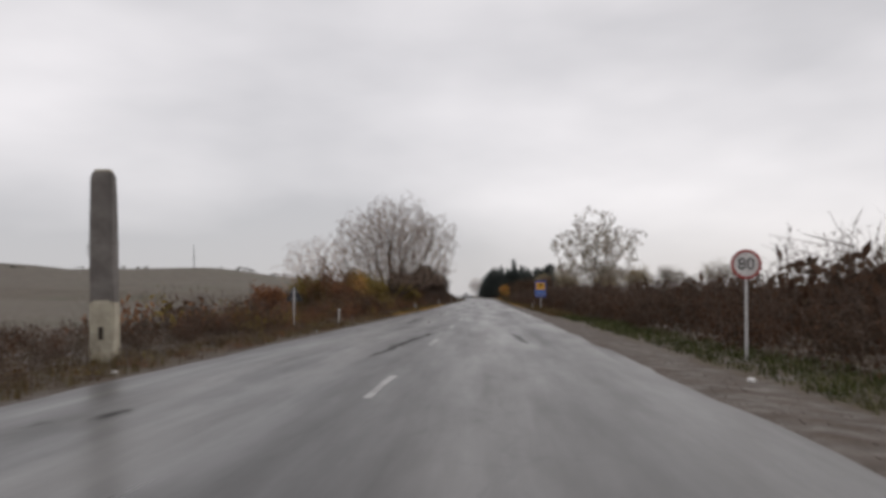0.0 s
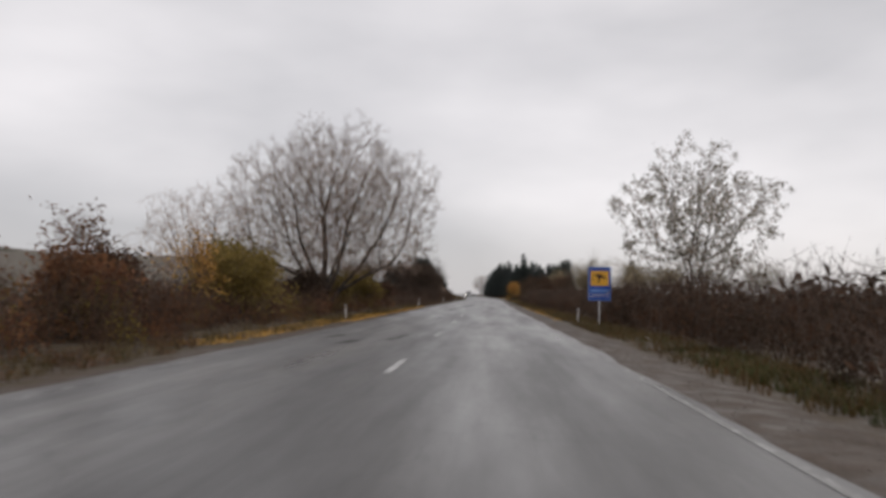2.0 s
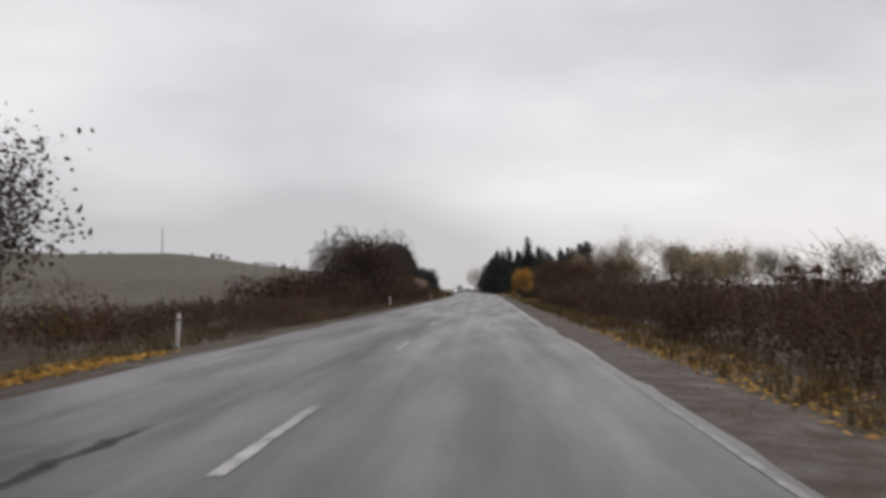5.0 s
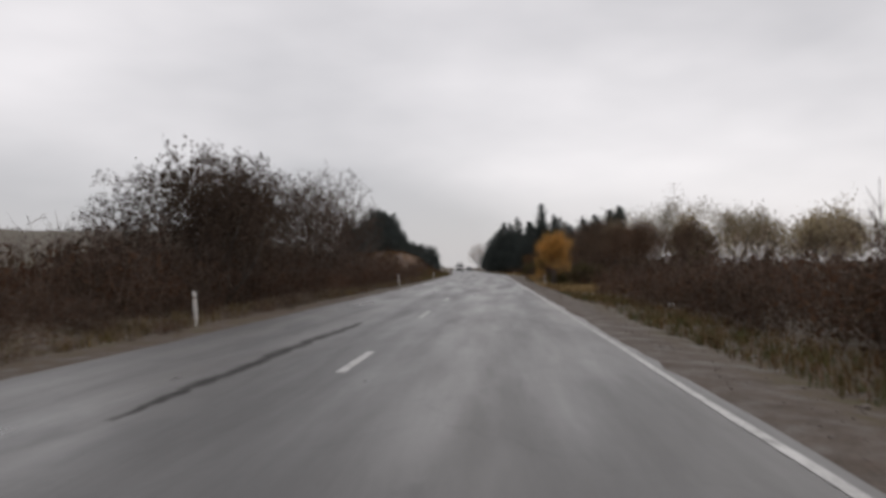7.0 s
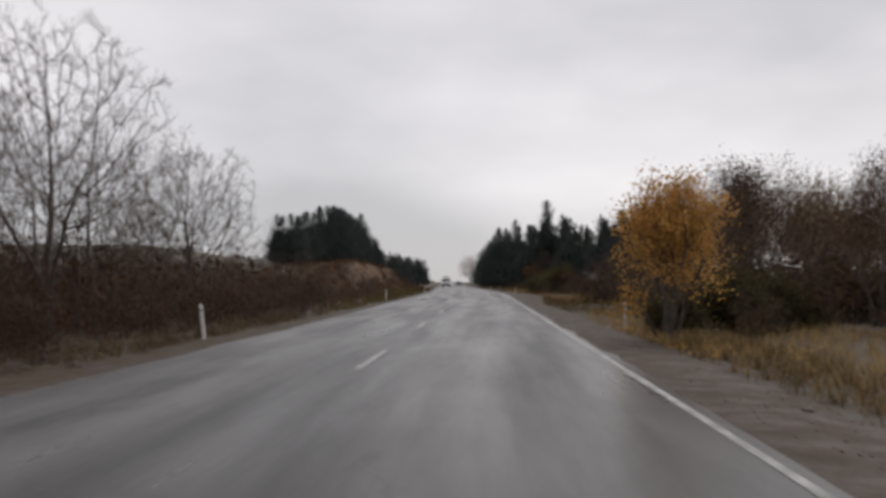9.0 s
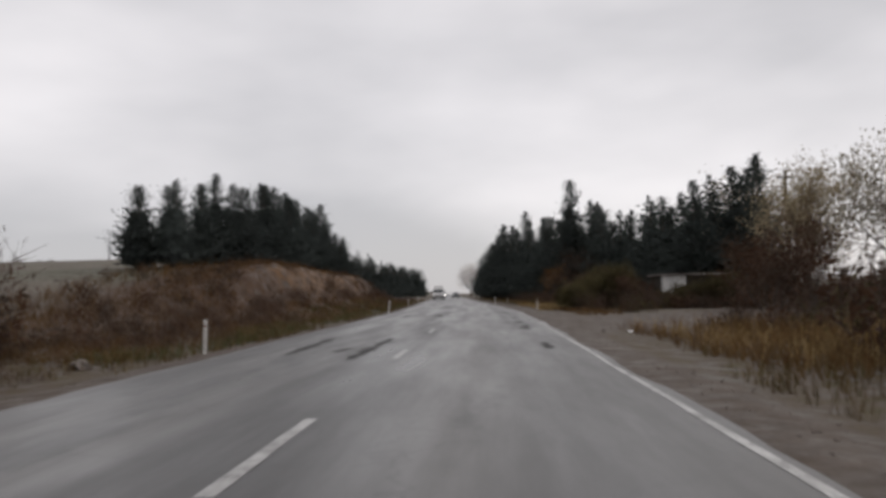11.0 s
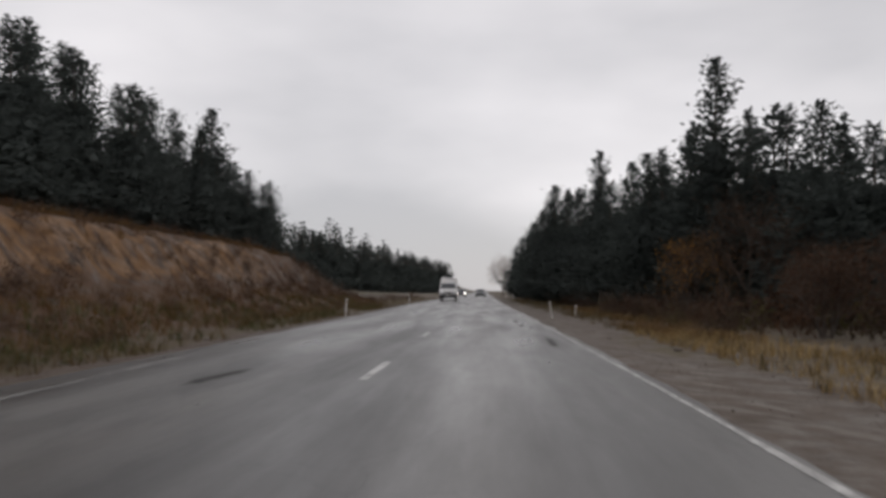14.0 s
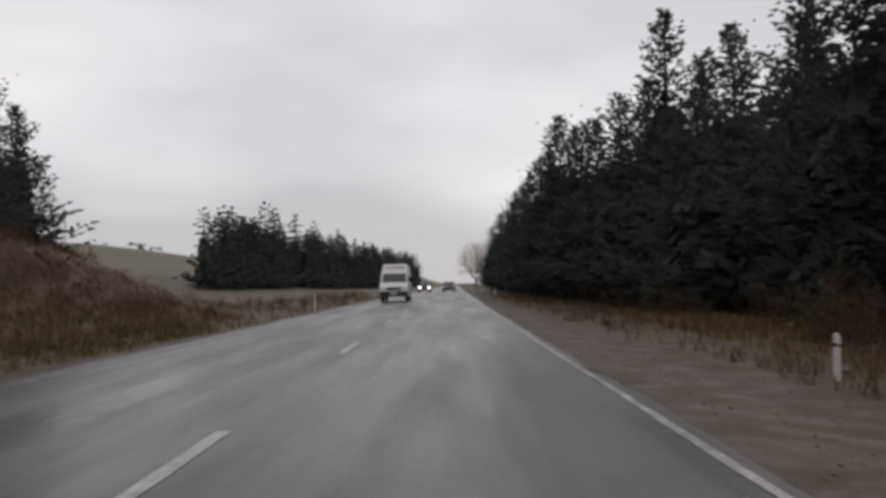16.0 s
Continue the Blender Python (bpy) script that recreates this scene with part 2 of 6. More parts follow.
    rr.inputs[3].default_value, rr.inputs[4].default_value = 0.5, 0.9
    l.new(rr.outputs[0], b.inputs["Roughness"])
    bump(n, l, b, fine.outputs["Fac"], 0.4, 0.03)
    return m


def make_paint(name, wear):
    """Worn white road paint with bare patches; more wear leaves less of it."""
    m, n, l, b = material(name, (0.6, 0.6, 0.58), 0.45, 0, 0.4)
    co = n.new("ShaderNodeTexCoord").outputs["Object"]
    a, f = noise_tex(n, l, co, 2.2, 5, 0.7), noise_tex(n, l, co, 30, 3, 0.6)
    r = ramp(n, [(0.38 + wear, (0.1, 0.098, 0.093)), (0.52 + wear, (0.38, 0.375, 0.365)), (0.72 + wear, (0.6, 0.595, 0.58))])
    l.new(mixed(n, l, 0.4, a.outputs["Fac"], f.outputs["Fac"]), r.inputs[0])
    long = noise_tex(n, l, co, 0.045, 2)
    fade = ramp(n, [(0.38, (0.72, 0.72, 0.72)), (0.6, (1.05, 1.05, 1.05))])
    l.new(long.outputs["Fac"], fade.inputs[0])
    l.new(mixed(n, l, 1.0, r.outputs[0], fade.outputs[0], "MULTIPLY"), b.inputs["Base Color"])
    return m


def make_soaked():
    """Dark soaked or tarred asphalt that thins out raggedly towards its rim."""
    m, n, l, b = material("soaked_asphalt", (0.03, 0.03, 0.03), 0.75, 0, 0.06)
    co = n.new("ShaderNodeTexCoord").outputs["Object"]
    at = n.new("ShaderNodeAttribute")
    at.attribute_name = "depth"
    fine, mid = noise_tex(n, l, co, 7, 4, 0.65), noise_tex(n, l, co, 1.6, 4, 0.6)
    r = ramp(n, [(0.3, (0.018, 0.017, 0.016)), (0.7, (0.042, 0.04, 0.038))])
    l.new(fine.outputs["Fac"], r.inputs[0])
    l.new(r.outputs[0], b.inputs["Base Color"])
    both = n.new("ShaderNodeMath")
    both.operation = "ADD"
    l.new(fine.outputs["Fac"], both.inputs[0])
    l.new(mid.outputs["Fac"], both.inputs[1])
    total = n.new("ShaderNodeMath")
    total.operation = "ADD"
    l.new(both.outputs[0], total.inputs[0])
    l.new(at.outputs["Fac"], total.inputs[1])
    k = n.new("ShaderNodeMapRange")
    k.interpolation_type = "SMOOTHSTEP"
    l.new(total.outputs[0], k.inputs[0])
    k.inputs[1].default_value, k.inputs[2].default_value = 1.2, 2.1
    k.inputs[3].default_value, k.inputs[4].default_value = 0.0, 0.58
    clear = n.new("ShaderNodeBsdfTransparent")
    s = n.new("ShaderNodeMixShader")
    l.new(k.outputs[0], s.inputs[0])
    l.new(clear.outputs[0], s.inputs[1])
    l.new(b.outputs[0], s.inputs[2])
    l.new(s.outputs[0], n["Material Output"].inputs["Surface"])
    return m


asphalt = make_asphalt()
earth = make_ground()
paint = make_paint("road_paint", 0.0)
old_paint = make_paint("faded_road_paint", 0.11)
worn_paint = make_paint("dirty_road_paint", 0.06)
puddle_mat = make_soaked()
bark = worn("bark", [(0.3, (0.052, 0.042, 0.035)), (0.7, (0.12, 0.1, 0.086))], 3.0, 0.9, fine=30, relief=0.8)
twig_mat = foliage("twigs", [(0.0, (0.25, 0.18, 0.14)), (0.5, (0.36, 0.265, 0.21)), (1.0, (0.48, 0.365, 0.295))], 0.85, 0.1, 0)
darktwig = foliage("dark_twigs", [(0.0, (0.06, 0.043, 0.034)), (0.6, (0.098, 0.07, 0.055)), (1.0, (0.14, 0.102, 0.082))], 0.85, 0.15, 0)
hazel_twig = foliage("brown_twigs", [(0.0, (0.11, 0.074, 0.052)), (0.6, (0.17, 0.115, 0.08)), (1.0, (0.24, 0.17, 0.12))], 0.85, 0.15, 0)
brown_leaf = foliage("dry_brown_leaves", [(0.0, (0.066, 0.038, 0.025)), (0.5, (0.088, 0.05, 0.032)), (1.0, (0.118, 0.069, 0.043))], 0.8, 0.1, 0.35)
red_leaf = foliage("russet_leaves", [(0.0, (0.135, 0.064, 0.038)), (0.5, (0.205, 0.095, 0.049)), (1.0, (0.28, 0.14, 0.068))], 0.7, 0.15, 0.45)
dark_leaf = foliage("dark_bramble_leaves", [(0.0, (0.045, 0.032, 0.023)), (0.5, (0.058, 0.041, 0.029)), (1.0, (0.078, 0.054, 0.037))], 0.8, 0.1, 0.35)
olive_leaf = foliage("olive_leaves", [(0.0, (0.13, 0.10, 0.033)), (0.5, (0.2, 0.148, 0.045)), (1.0, (0.28, 0.2, 0.062))], 0.7, 0.15, 0.45)
moss_leaf = foliage("dark_olive_leaves", [(0.0, (0.062, 0.052, 0.026)), (0.5, (0.082, 0.07, 0.033)), (1.0, (0.11, 0.09, 0.042))], 0.75, 0.1, 0.4)
gold_leaf = foliage("golden_leaves", [(0.0, (0.34, 0.175, 0.045)), (0.5, (0.5, 0.27, 0.07)), (1.0, (0.64, 0.38, 0.12))], 0.6, 0.2, 0.45)
rust_leaf = foliage("orange_brown_leaves", [(0.0, (0.2, 0.095, 0.03)), (0.5, (0.36, 0.175, 0.048)), (1.0, (0.55, 0.3, 0.085))], 0.6, 0.2, 0.45)
# Distance haze is mixed into this leaf colour: lighter and greyer.
hazed_hill_leaf = foliage("hazed_grey_green_scrub", [(0.0, (0.12, 0.118, 0.1)), (1.0, (0.17, 0.165, 0.14))], 0.9, 0.05, 0.4)
fallen_leaf = foliage("fallen_yellow_leaves", [(0.0, (0.253, 0.138, 0.034)), (0.5, (0.460, 0.253, 0.052)), (1.0, (0.575, 0.356, 0.092))])
pale_leaf = foliage("pale_poplar_leaves", [(0.0, (0.22, 0.195, 0.15)), (0.5, (0.34, 0.31, 0.25)), (1.0, (0.5, 0.47, 0.4))], 0.6, 0.3, 0.55)
# Dull yellow made lighter and greyer to include haze over the field.
dull_leaf = foliage("hazed_dull_yellow_leaves", [(0.0, (0.2, 0.165, 0.11)), (0.5, (0.29, 0.24, 0.155)), (1.0, (0.38, 0.32, 0.21))], 0.75, 0.1, 0.45)
# Needle green raised towards bluish grey, so the colour carries rain haze.
needle = foliage("hazed_dark_needles", [(0.0, (0.07, 0.081, 0.077)), (0.5, (0.084, 0.097, 0.091)), (1.0, (0.1, 0.114, 0.107))], 0.85, 0.05, 0.35)
grass_mat = foliage("withered_grass", [(0.0, (0.075, 0.053, 0.027)), (0.4, (0.12, 0.08, 0.04)), (0.75, (0.07, 0.065, 0.025)), (1.0, (0.18, 0.125, 0.065))])
brown_grass = foliage("russet_grass", [(0.0, (0.1, 0.056, 0.026)), (0.5, (0.125, 0.071, 0.031)), (0.8, (0.11, 0.07, 0.029)), (1.0, (0.16, 0.096, 0.045))], 0.85, 0.05, 0.4)
green_grass = foliage("green_grass", [(0.0, (0.04, 0.055, 0.018)), (0.6, (0.075, 0.085, 0.028)), (1.0, (0.13, 0.12, 0.05))])
straw_grass = foliage("straw_grass", [(0.0, (0.26, 0.17, 0.075)), (0.5, (0.37, 0.255, 0.115)), (1.0, (0.47, 0.345, 0.17))], 0.8, 0.1, 0.4)
concrete = worn("old_concrete", [(0.3, (0.085, 0.076, 0.07)), (0.5, (0.15, 0.136, 0.125)), (0.72, (0.24, 0.222, 0.205))], 1.4, 0.9, relief=0.6)
pale_concrete = worn("pale_concrete", [(0.3, (0.3, 0.27, 0.21)), (0.7, (0.5, 0.46, 0.36))], 3, 0.9, relief=0.6)
white_plastic = worn("weathered_white_plastic", [(0.3, (0.5, 0.48, 0.45)), (0.7, (0.72, 0.7, 0.67))], 5, 0.5, relief=0.1)
black_band = material("black_band", (0.03, 0.03, 0.03), 0.5)[0]
amber = material("amber_reflector", (0.6, 0.2, 0.03), 0.25)[0]
galvanised = worn("galvanised_steel", [(0.3, (0.32, 0.32, 0.33)), (0.7, (0.46, 0.46, 0.47))], 8, 0.5, 0.6, 0.5, relief=0.1)
white_post = worn("white_painted_steel", [(0.3, (0.5, 0.49, 0.48)), (0.7, (0.68, 0.67, 0.66))], 6, 0.5, relief=0.1)
sign_white = worn("sign_white", [(0.3, (0.6, 0.57, 0.55)), (0.7, (0.72, 0.7, 0.68))], 4, 0.45, relief=0.03)
sign_red = worn("sign_red", [(0.3, (0.3, 0.05, 0.05)), (0.7, (0.4, 0.08, 0.07))], 4, 0.45, relief=0.03)
sign_black = material("sign_black", (0.03, 0.025, 0.025), 0.5)[0]
sign_blue = worn("sign_blue", [(0.3, (0.015, 0.06, 0.32)), (0.7, (0.03, 0.09, 0.42))], 3, 0.4, relief=0.03)
sign_light_blue = worn("sign_light_blue", [(0.3, (0.1, 0.22, 0.55)), (0.7, (0.16, 0.3, 0.62))], 5, 0.4, relief=0.03)
sign_yellow = worn("sign_yellow", [(0.3, (0.72, 0.36, 0.03)), (0.7, (0.82, 0.45, 0.05))], 3, 0.4, relief=0.03)
sign_brown = material("sign_dark_brown", (0.06, 0.025, 0.015), 0.5)[0]
sign_back = worn("sign_back_grey", [(0.3, (0.035, 0.035, 0.037)), (0.7, (0.07, 0.07, 0.073))], 4, 0.6, 0.3, relief=0.05)
van_paint = worn("white_car_paint", [(0.3, (0.62, 0.61, 0.6)), (0.7, (0.74, 0.73, 0.72))], 1.5, 0.3, 0, 0.5, relief=0.02)
dark_paint = worn("dark_car_paint", [(0.3, (0.05, 0.052, 0.058)), (0.7, (0.075, 0.078, 0.085))], 1.5, 0.3, 0.2, 0.5, relief=0.02)
black_plastic = material("black_plastic", (0.025, 0.025, 0.026), 0.55)[0]
rubber = material("rubber", (0.02, 0.02, 0.02), 0.85)[0]
rim_metal = material("rim_metal", (0.35, 0.35, 0.36), 0.35, 0.9)[0]
car_glass = material("car_glass", (0.03, 0.035, 0.04), 0.06, 0, 0.6)[0]
lamp_glass = material("lamp_glass", (0.7, 0.7, 0.72), 0.1, 0, 0.6)[0]
tail_red = material("tail_red", (0.35, 0.02, 0.02), 0.25)[0]
headlamp_on, _, _, hb = material("headlamp_on", (0.9, 0.9, 0.85), 0.2)
hb.inputs["Emission Color"].default_value = (1.0, 0.96, 0.88, 1)
hb.inputs["Emission Strength"].default_value = 6.0
shed_white = worn("whitewash", [(0.3, (0.5, 0.49, 0.47)), (0.7, (0.7, 0.69, 0.67))], 1.5, 0.85, relief=0.3)
shed_roof = worn("rusty_roof_sheet", [(0.3, (0.16, 0.14, 0.125)), (0.7, (0.28, 0.25, 0.23))], 2, 0.7, 0.2, relief=0.3)
# Dark timber, used as well for sheets that stand for shade.
dark_inside = material("dark_timber_and_shade", (0.05, 0.04, 0.032), 0.9)[0]
litter_white = material("litter_white", (0.75, 0.74, 0.72), 0.5)[0]
stone_mat = worn("stone", [(0.3, (0.09, 0.075, 0.063)), (0.7, (0.2, 0.17, 0.15))], 4, 0.85, relief=0.5)


# ---- building helpers ----
KNOT_Y = [-400, -80, 0, 50, 75, 100, 142, 165, 190, 237, 250, 268, 280, 290, 300, 310, 320, 330, 350, 400, 520, 900, 3000]
KNOT_X = [-1.0, -1.45, -1.5, -1.58, -1.75, -2.02, -2.48, -2.58, -2.70, -3.07, -3.2, -3.58, -3.93, -4.35, -4.88, -5.44,
          -6.1, -6.75, -7.9, -10.6, -16.8, -36.0, -142.0]
_fine = np.arange(-400.0, 3000.0, 2.0)
_bend = np.interp(_fine, KNOT_Y, KNOT_X)
_pad = np.pad(_bend, 6, mode="reflect", reflect_type="odd")
_bend = np.convolve(_pad, np.ones(13) / 13, mode="valid")


def centre(y):
    """x of the road's centre line at y."""
    return np.interp(y, _fine, _bend)


def ease(a, b, v):
    t = np.clip((np.asarray(v, float) - a) / (b - a), 0, 1)
    return t * t * (3 - 2 * t)


def lumps(x, y, s):
    """Smooth uneven height between -1 and 1."""
    return (np.sin(x / s + 1.3 * np.sin(y / s * 0.7)) + np.sin(y / s * 1.1 + 1.7 * np.sin(x / s * 0.6)) + np.sin((x + y) / s * 0.63 + 0.5)) / 3


def bank_edge(y):
    """How far the broken face of the bank stands out towards the road, along y."""
    return 0.6 * lumps(y, 3 + 0 * y, 4.2) + 0.4 * lumps(y, 9 + 0 * y, 1.5) + 0.2 * lumps(y, 5 + 0 * y, 0.6) - 0.8 * (1 - ease(250, 285, y))


def ground_z(u, y):
    """Height of the land at u beside the centre line and y along the road."""
    u, y = np.asarray(u, float), np.asarray(y, float)
    lumpy = 0.035 * lumps(u * 1.6, y * 0.5, 1.3) + 0.022 * lumps(u * 1.5 + 7, y * 0.8, 0.5)
    off = np.maximum(np.abs(u) - 4.3, 0)
    z = -0.05 - 0.12 * ease(0.0, 1.6, off) + lumpy * ease(0.1, 2.0, off)
    bank = ease(239, 280, y) * (1 - ease(332, 364, y))
    d = -u + bank_edge(y)
    rise = np.interp(d, [5.7, 7.4, 9.2, 10.4, 10.9, 11.9, 12.5, 13.2, 15.0], [0, 0.07, 0.24, 0.42, 0.52, 0.86, 0.95, 0.99, 1.0])
    rough = ease(9.0, 10.5, d) * (1 - ease(12.4, 13.0, d))
    z = z + bank * (rise * (3.9 + 0.25 * lumps(0 * u, y, 6)) + rough * (0.26 * lumps(u * 1.7, y, 0.8) + 0.14 * lumps(u, y, 0.45)))
    far = np.maximum(-u - 26, 0)
    z = z + (3 * ease(40, 170, far) + 34 * ease(70, 250, far) * ease(430, 1000, y) + 80 * ease(400, 1500, far)) * (1 + 0.16 * lumps(u, y, 170) + 0.05 * lumps(u, y, 47))
    z = z + 8.0 * ease(350, 520, y) * ease(20, 90, -u) * (1 - ease(600, 1200, y))
    right = np.maximum(u - 20, 0)
    z = z + 0.012 * right * (1 + 0.4 * lumps(u, y, 90))
    return z


def P(u, y, lift=0.0):
    """A place on the land."""
    return Vector((float(centre(y)) + u, y, float(ground_z(u, y)) + lift))


def quick_mesh(name, verts, groups, mats, smooth=False):
    """One mesh from arrays: groups is a list of (faces, material index), faces being rows of 3 or 4 corners."""
    me = bpy.data.meshes.new(name)
    verts = np.asarray(verts, np.float32)
    me.vertices.add(len(verts))
    me.vertices.foreach_set("co", verts.ravel())
    groups = [(np.asarray(f, np.int32), i) for f, i in groups if len(f)]
    loops = np.concatenate([f.ravel() for f, _ in groups])
    sizes = np.concatenate([np.full(len(f), f.shape[1], np.int32) for f, _ in groups])
    starts = np.concatenate(([0], np.cumsum(sizes)[:-1])).astype(np.int32)
    me.loops.add(len(loops))
    me.loops.foreach_set("vertex_index", loops)
    me.polygons.add(len(sizes))
    me.polygons.foreach_set("loop_start", starts)
    me.polygons.foreach_set("material_index", np.concatenate([np.full(len(f), i, np.int32) for f, i in groups]))
    if smooth:
        me.polygons.foreach_set("use_smooth", np.ones(len(sizes), bool))
    for m in mats:
        me.materials.append(m)
    me.update(calc_edges=True)
    return me


def finish(name, bm, mat, parent=None, label="", smooth=False):
    me = bpy.data.meshes.new(name)
    bm.to_mesh(me)
    bm.free()
    if smooth:
        for p in me.polygons:
            p.use_smooth = True
    me.materials.append(mat)
    ob = new(name, me)
    if parent is not None:
        ob.parent = parent
    if label:
        tagged(ob, label)
    return ob


def part(name, bm, mat, parent, label="", smooth=False):
    return finish(name, bm, mat, parent, label, smooth)


def mesh_part(name, me, parent, label=""):
    ob = new(name, me)
    ob.parent = parent
    if label:
        tagged(ob, label)
    return ob


def thing(name, label, category, group="", kind=""):
    return tagged(new(name), label, category, group, kind)


def add_box(bm, x0, x1, y0, y1, z0, z1, bevel=0.0, m=None):
    g = bmesh.ops.create_cube(bm, size=1, matrix=Matrix.Translation(((x0 + x1) / 2, (y0 + y1) / 2, (z0 + z1) / 2)) @ Matrix.Diagonal((x1 - x0, y1 - y0, z1 - z0, 1)))
    vs = g["verts"]
    if bevel:
        es = list({e for v in vs for e in v.link_edges})
        vs = bmesh.ops.bevel(bm, geom=es, offset=bevel, segments=2, affect="EDGES")["verts"]
    if m is not None:
        bmesh.ops.transform(bm, matrix=m, verts=list(vs))
    return vs


def box_bm(x0, x1, y0, y1, z0, z1, bevel=0.0):
    bm = bmesh.new()
    add_box(bm, x0, x1, y0, y1, z0, z1, bevel)
    return bm


def rod_bm(p, q, r0, r1, sides=10):
    """A tapered round bar from p to q."""
    bm = bmesh.new()
    p, q = Vector(p), Vector(q)
    turn = (q - p).to_track_quat("Z", "Y").to_matrix().to_4x4()
    bmesh.ops.create_cone(bm, cap_ends=True, segments=sides, radius1=r0, radius2=r1, depth=(q - p).length, matrix=Matrix.Translation((p + q) / 2) @ turn)
    return bm


def slab_bm(outline, z0, z1, holes=None):
    """A flat plate of the outline (x, z) standing upright, from y = z0 to z1."""
    bm = bmesh.new()
    f = bm.faces.new([bm.verts.new((x, z0, z)) for x, z in outline])
    g = bmesh.ops.extrude_face_region(bm, geom=[f])
    bmesh.ops.translate(bm, vec=(0, z1 - z0, 0), verts=[e for e in g["geom"] if isinstance(e, bmesh.types.BMVert)])
    bmesh.ops.recalc_face_normals(bm, faces=bm.faces)
    return bm


def writing(text, size, mat, parent, m, name="writing"):
    """Letters in the built-in font, standing upright and facing -y."""
    cu = bpy.data.curves.new(name, "FONT")
    cu.body, cu.size, cu.align_x, cu.align_y, cu.extrude = text, size, "CENTER", "CENTER", 0.002
    tmp = new(name, cu)
    bpy.context.view_layer.update()
    me = bpy.data.meshes.new_from_object(tmp.evaluated_get(bpy.context.evaluated_depsgraph_get()))
    bpy.data.objects.remove(tmp)
    me.transform(m @ pose(0, 0, 0, 90, 0, 0))
    me.materials.clear()
    me.materials.append(mat)
    return mesh_part(name, me, parent)


# ---- trees ----
def tubes(segs, sides):
    """Tapered bars for rows of (p, q, r0, r1) as arrays."""
    a = np.array([(*p, *q, r0, r1) for p, q, r0, r1 in segs], float)
    p, q, r0, r1 = a[:, :3], a[:, 3:6], a[:, 6], a[:, 7]
    d = q - p
    d /= np.linalg.norm(d, axis=1)[:, None] + 1e-9
    ref = np.where(np.abs(d[:, 2:3]) > 0.9, np.array([[1.0, 0, 0]]), np.array([[0, 0, 1.0]]))
    s = np.cross(d, ref)
    s /= np.linalg.norm(s, axis=1)[:, None]
    t = np.cross(d, s)
    k = np.arange(sides) * 2 * np.pi / sides
    ring = np.cos(k)[None, :, None] * s[:, None] + np.sin(k)[None, :, None] * t[:, None]
    v = np.concatenate([p[:, None] + ring * r0[:, None, None], q[:, None] + ring * r1[:, None, None]], 1)
    base = (np.arange(len(a)) * 2 * sides)[:, None]
    i = np.arange(sides)
    f = np.stack([i, (i + 1) % sides, (i + 1) % sides + sides, i + sides], 1)
    return v.reshape(-1, 3), (base[:, :, None] + f[None]).reshape(-1, 4)


def leaf_quads(rng, places, size, flat=0.6, upright=1.0):
    """A small bent leaf at each place, turned at random."""
    n = len(places)
    a = rng.normal(size=(n, 3)) * np.array([1.0, 1.0, upright])
    a /= np.linalg.norm(a, axis=1)[:, None]
    b = np.cross(a, rng.normal(size=(n, 3)))
    b /= np.linalg.norm(b, axis=1)[:, None]
    s = size * rng.uniform(0.6, 1.3, (n, 1))
    c = np.asarray(places)
    nrm = np.cross(a, b)
    v = np.stack([c - a * s, c + b * s * flat + nrm * s * 0.2, c + a * s, c - b * s * flat + nrm * s * 0.2], 1)
    return v.reshape(-1, 3), np.arange(n * 4).reshape(n, 4)


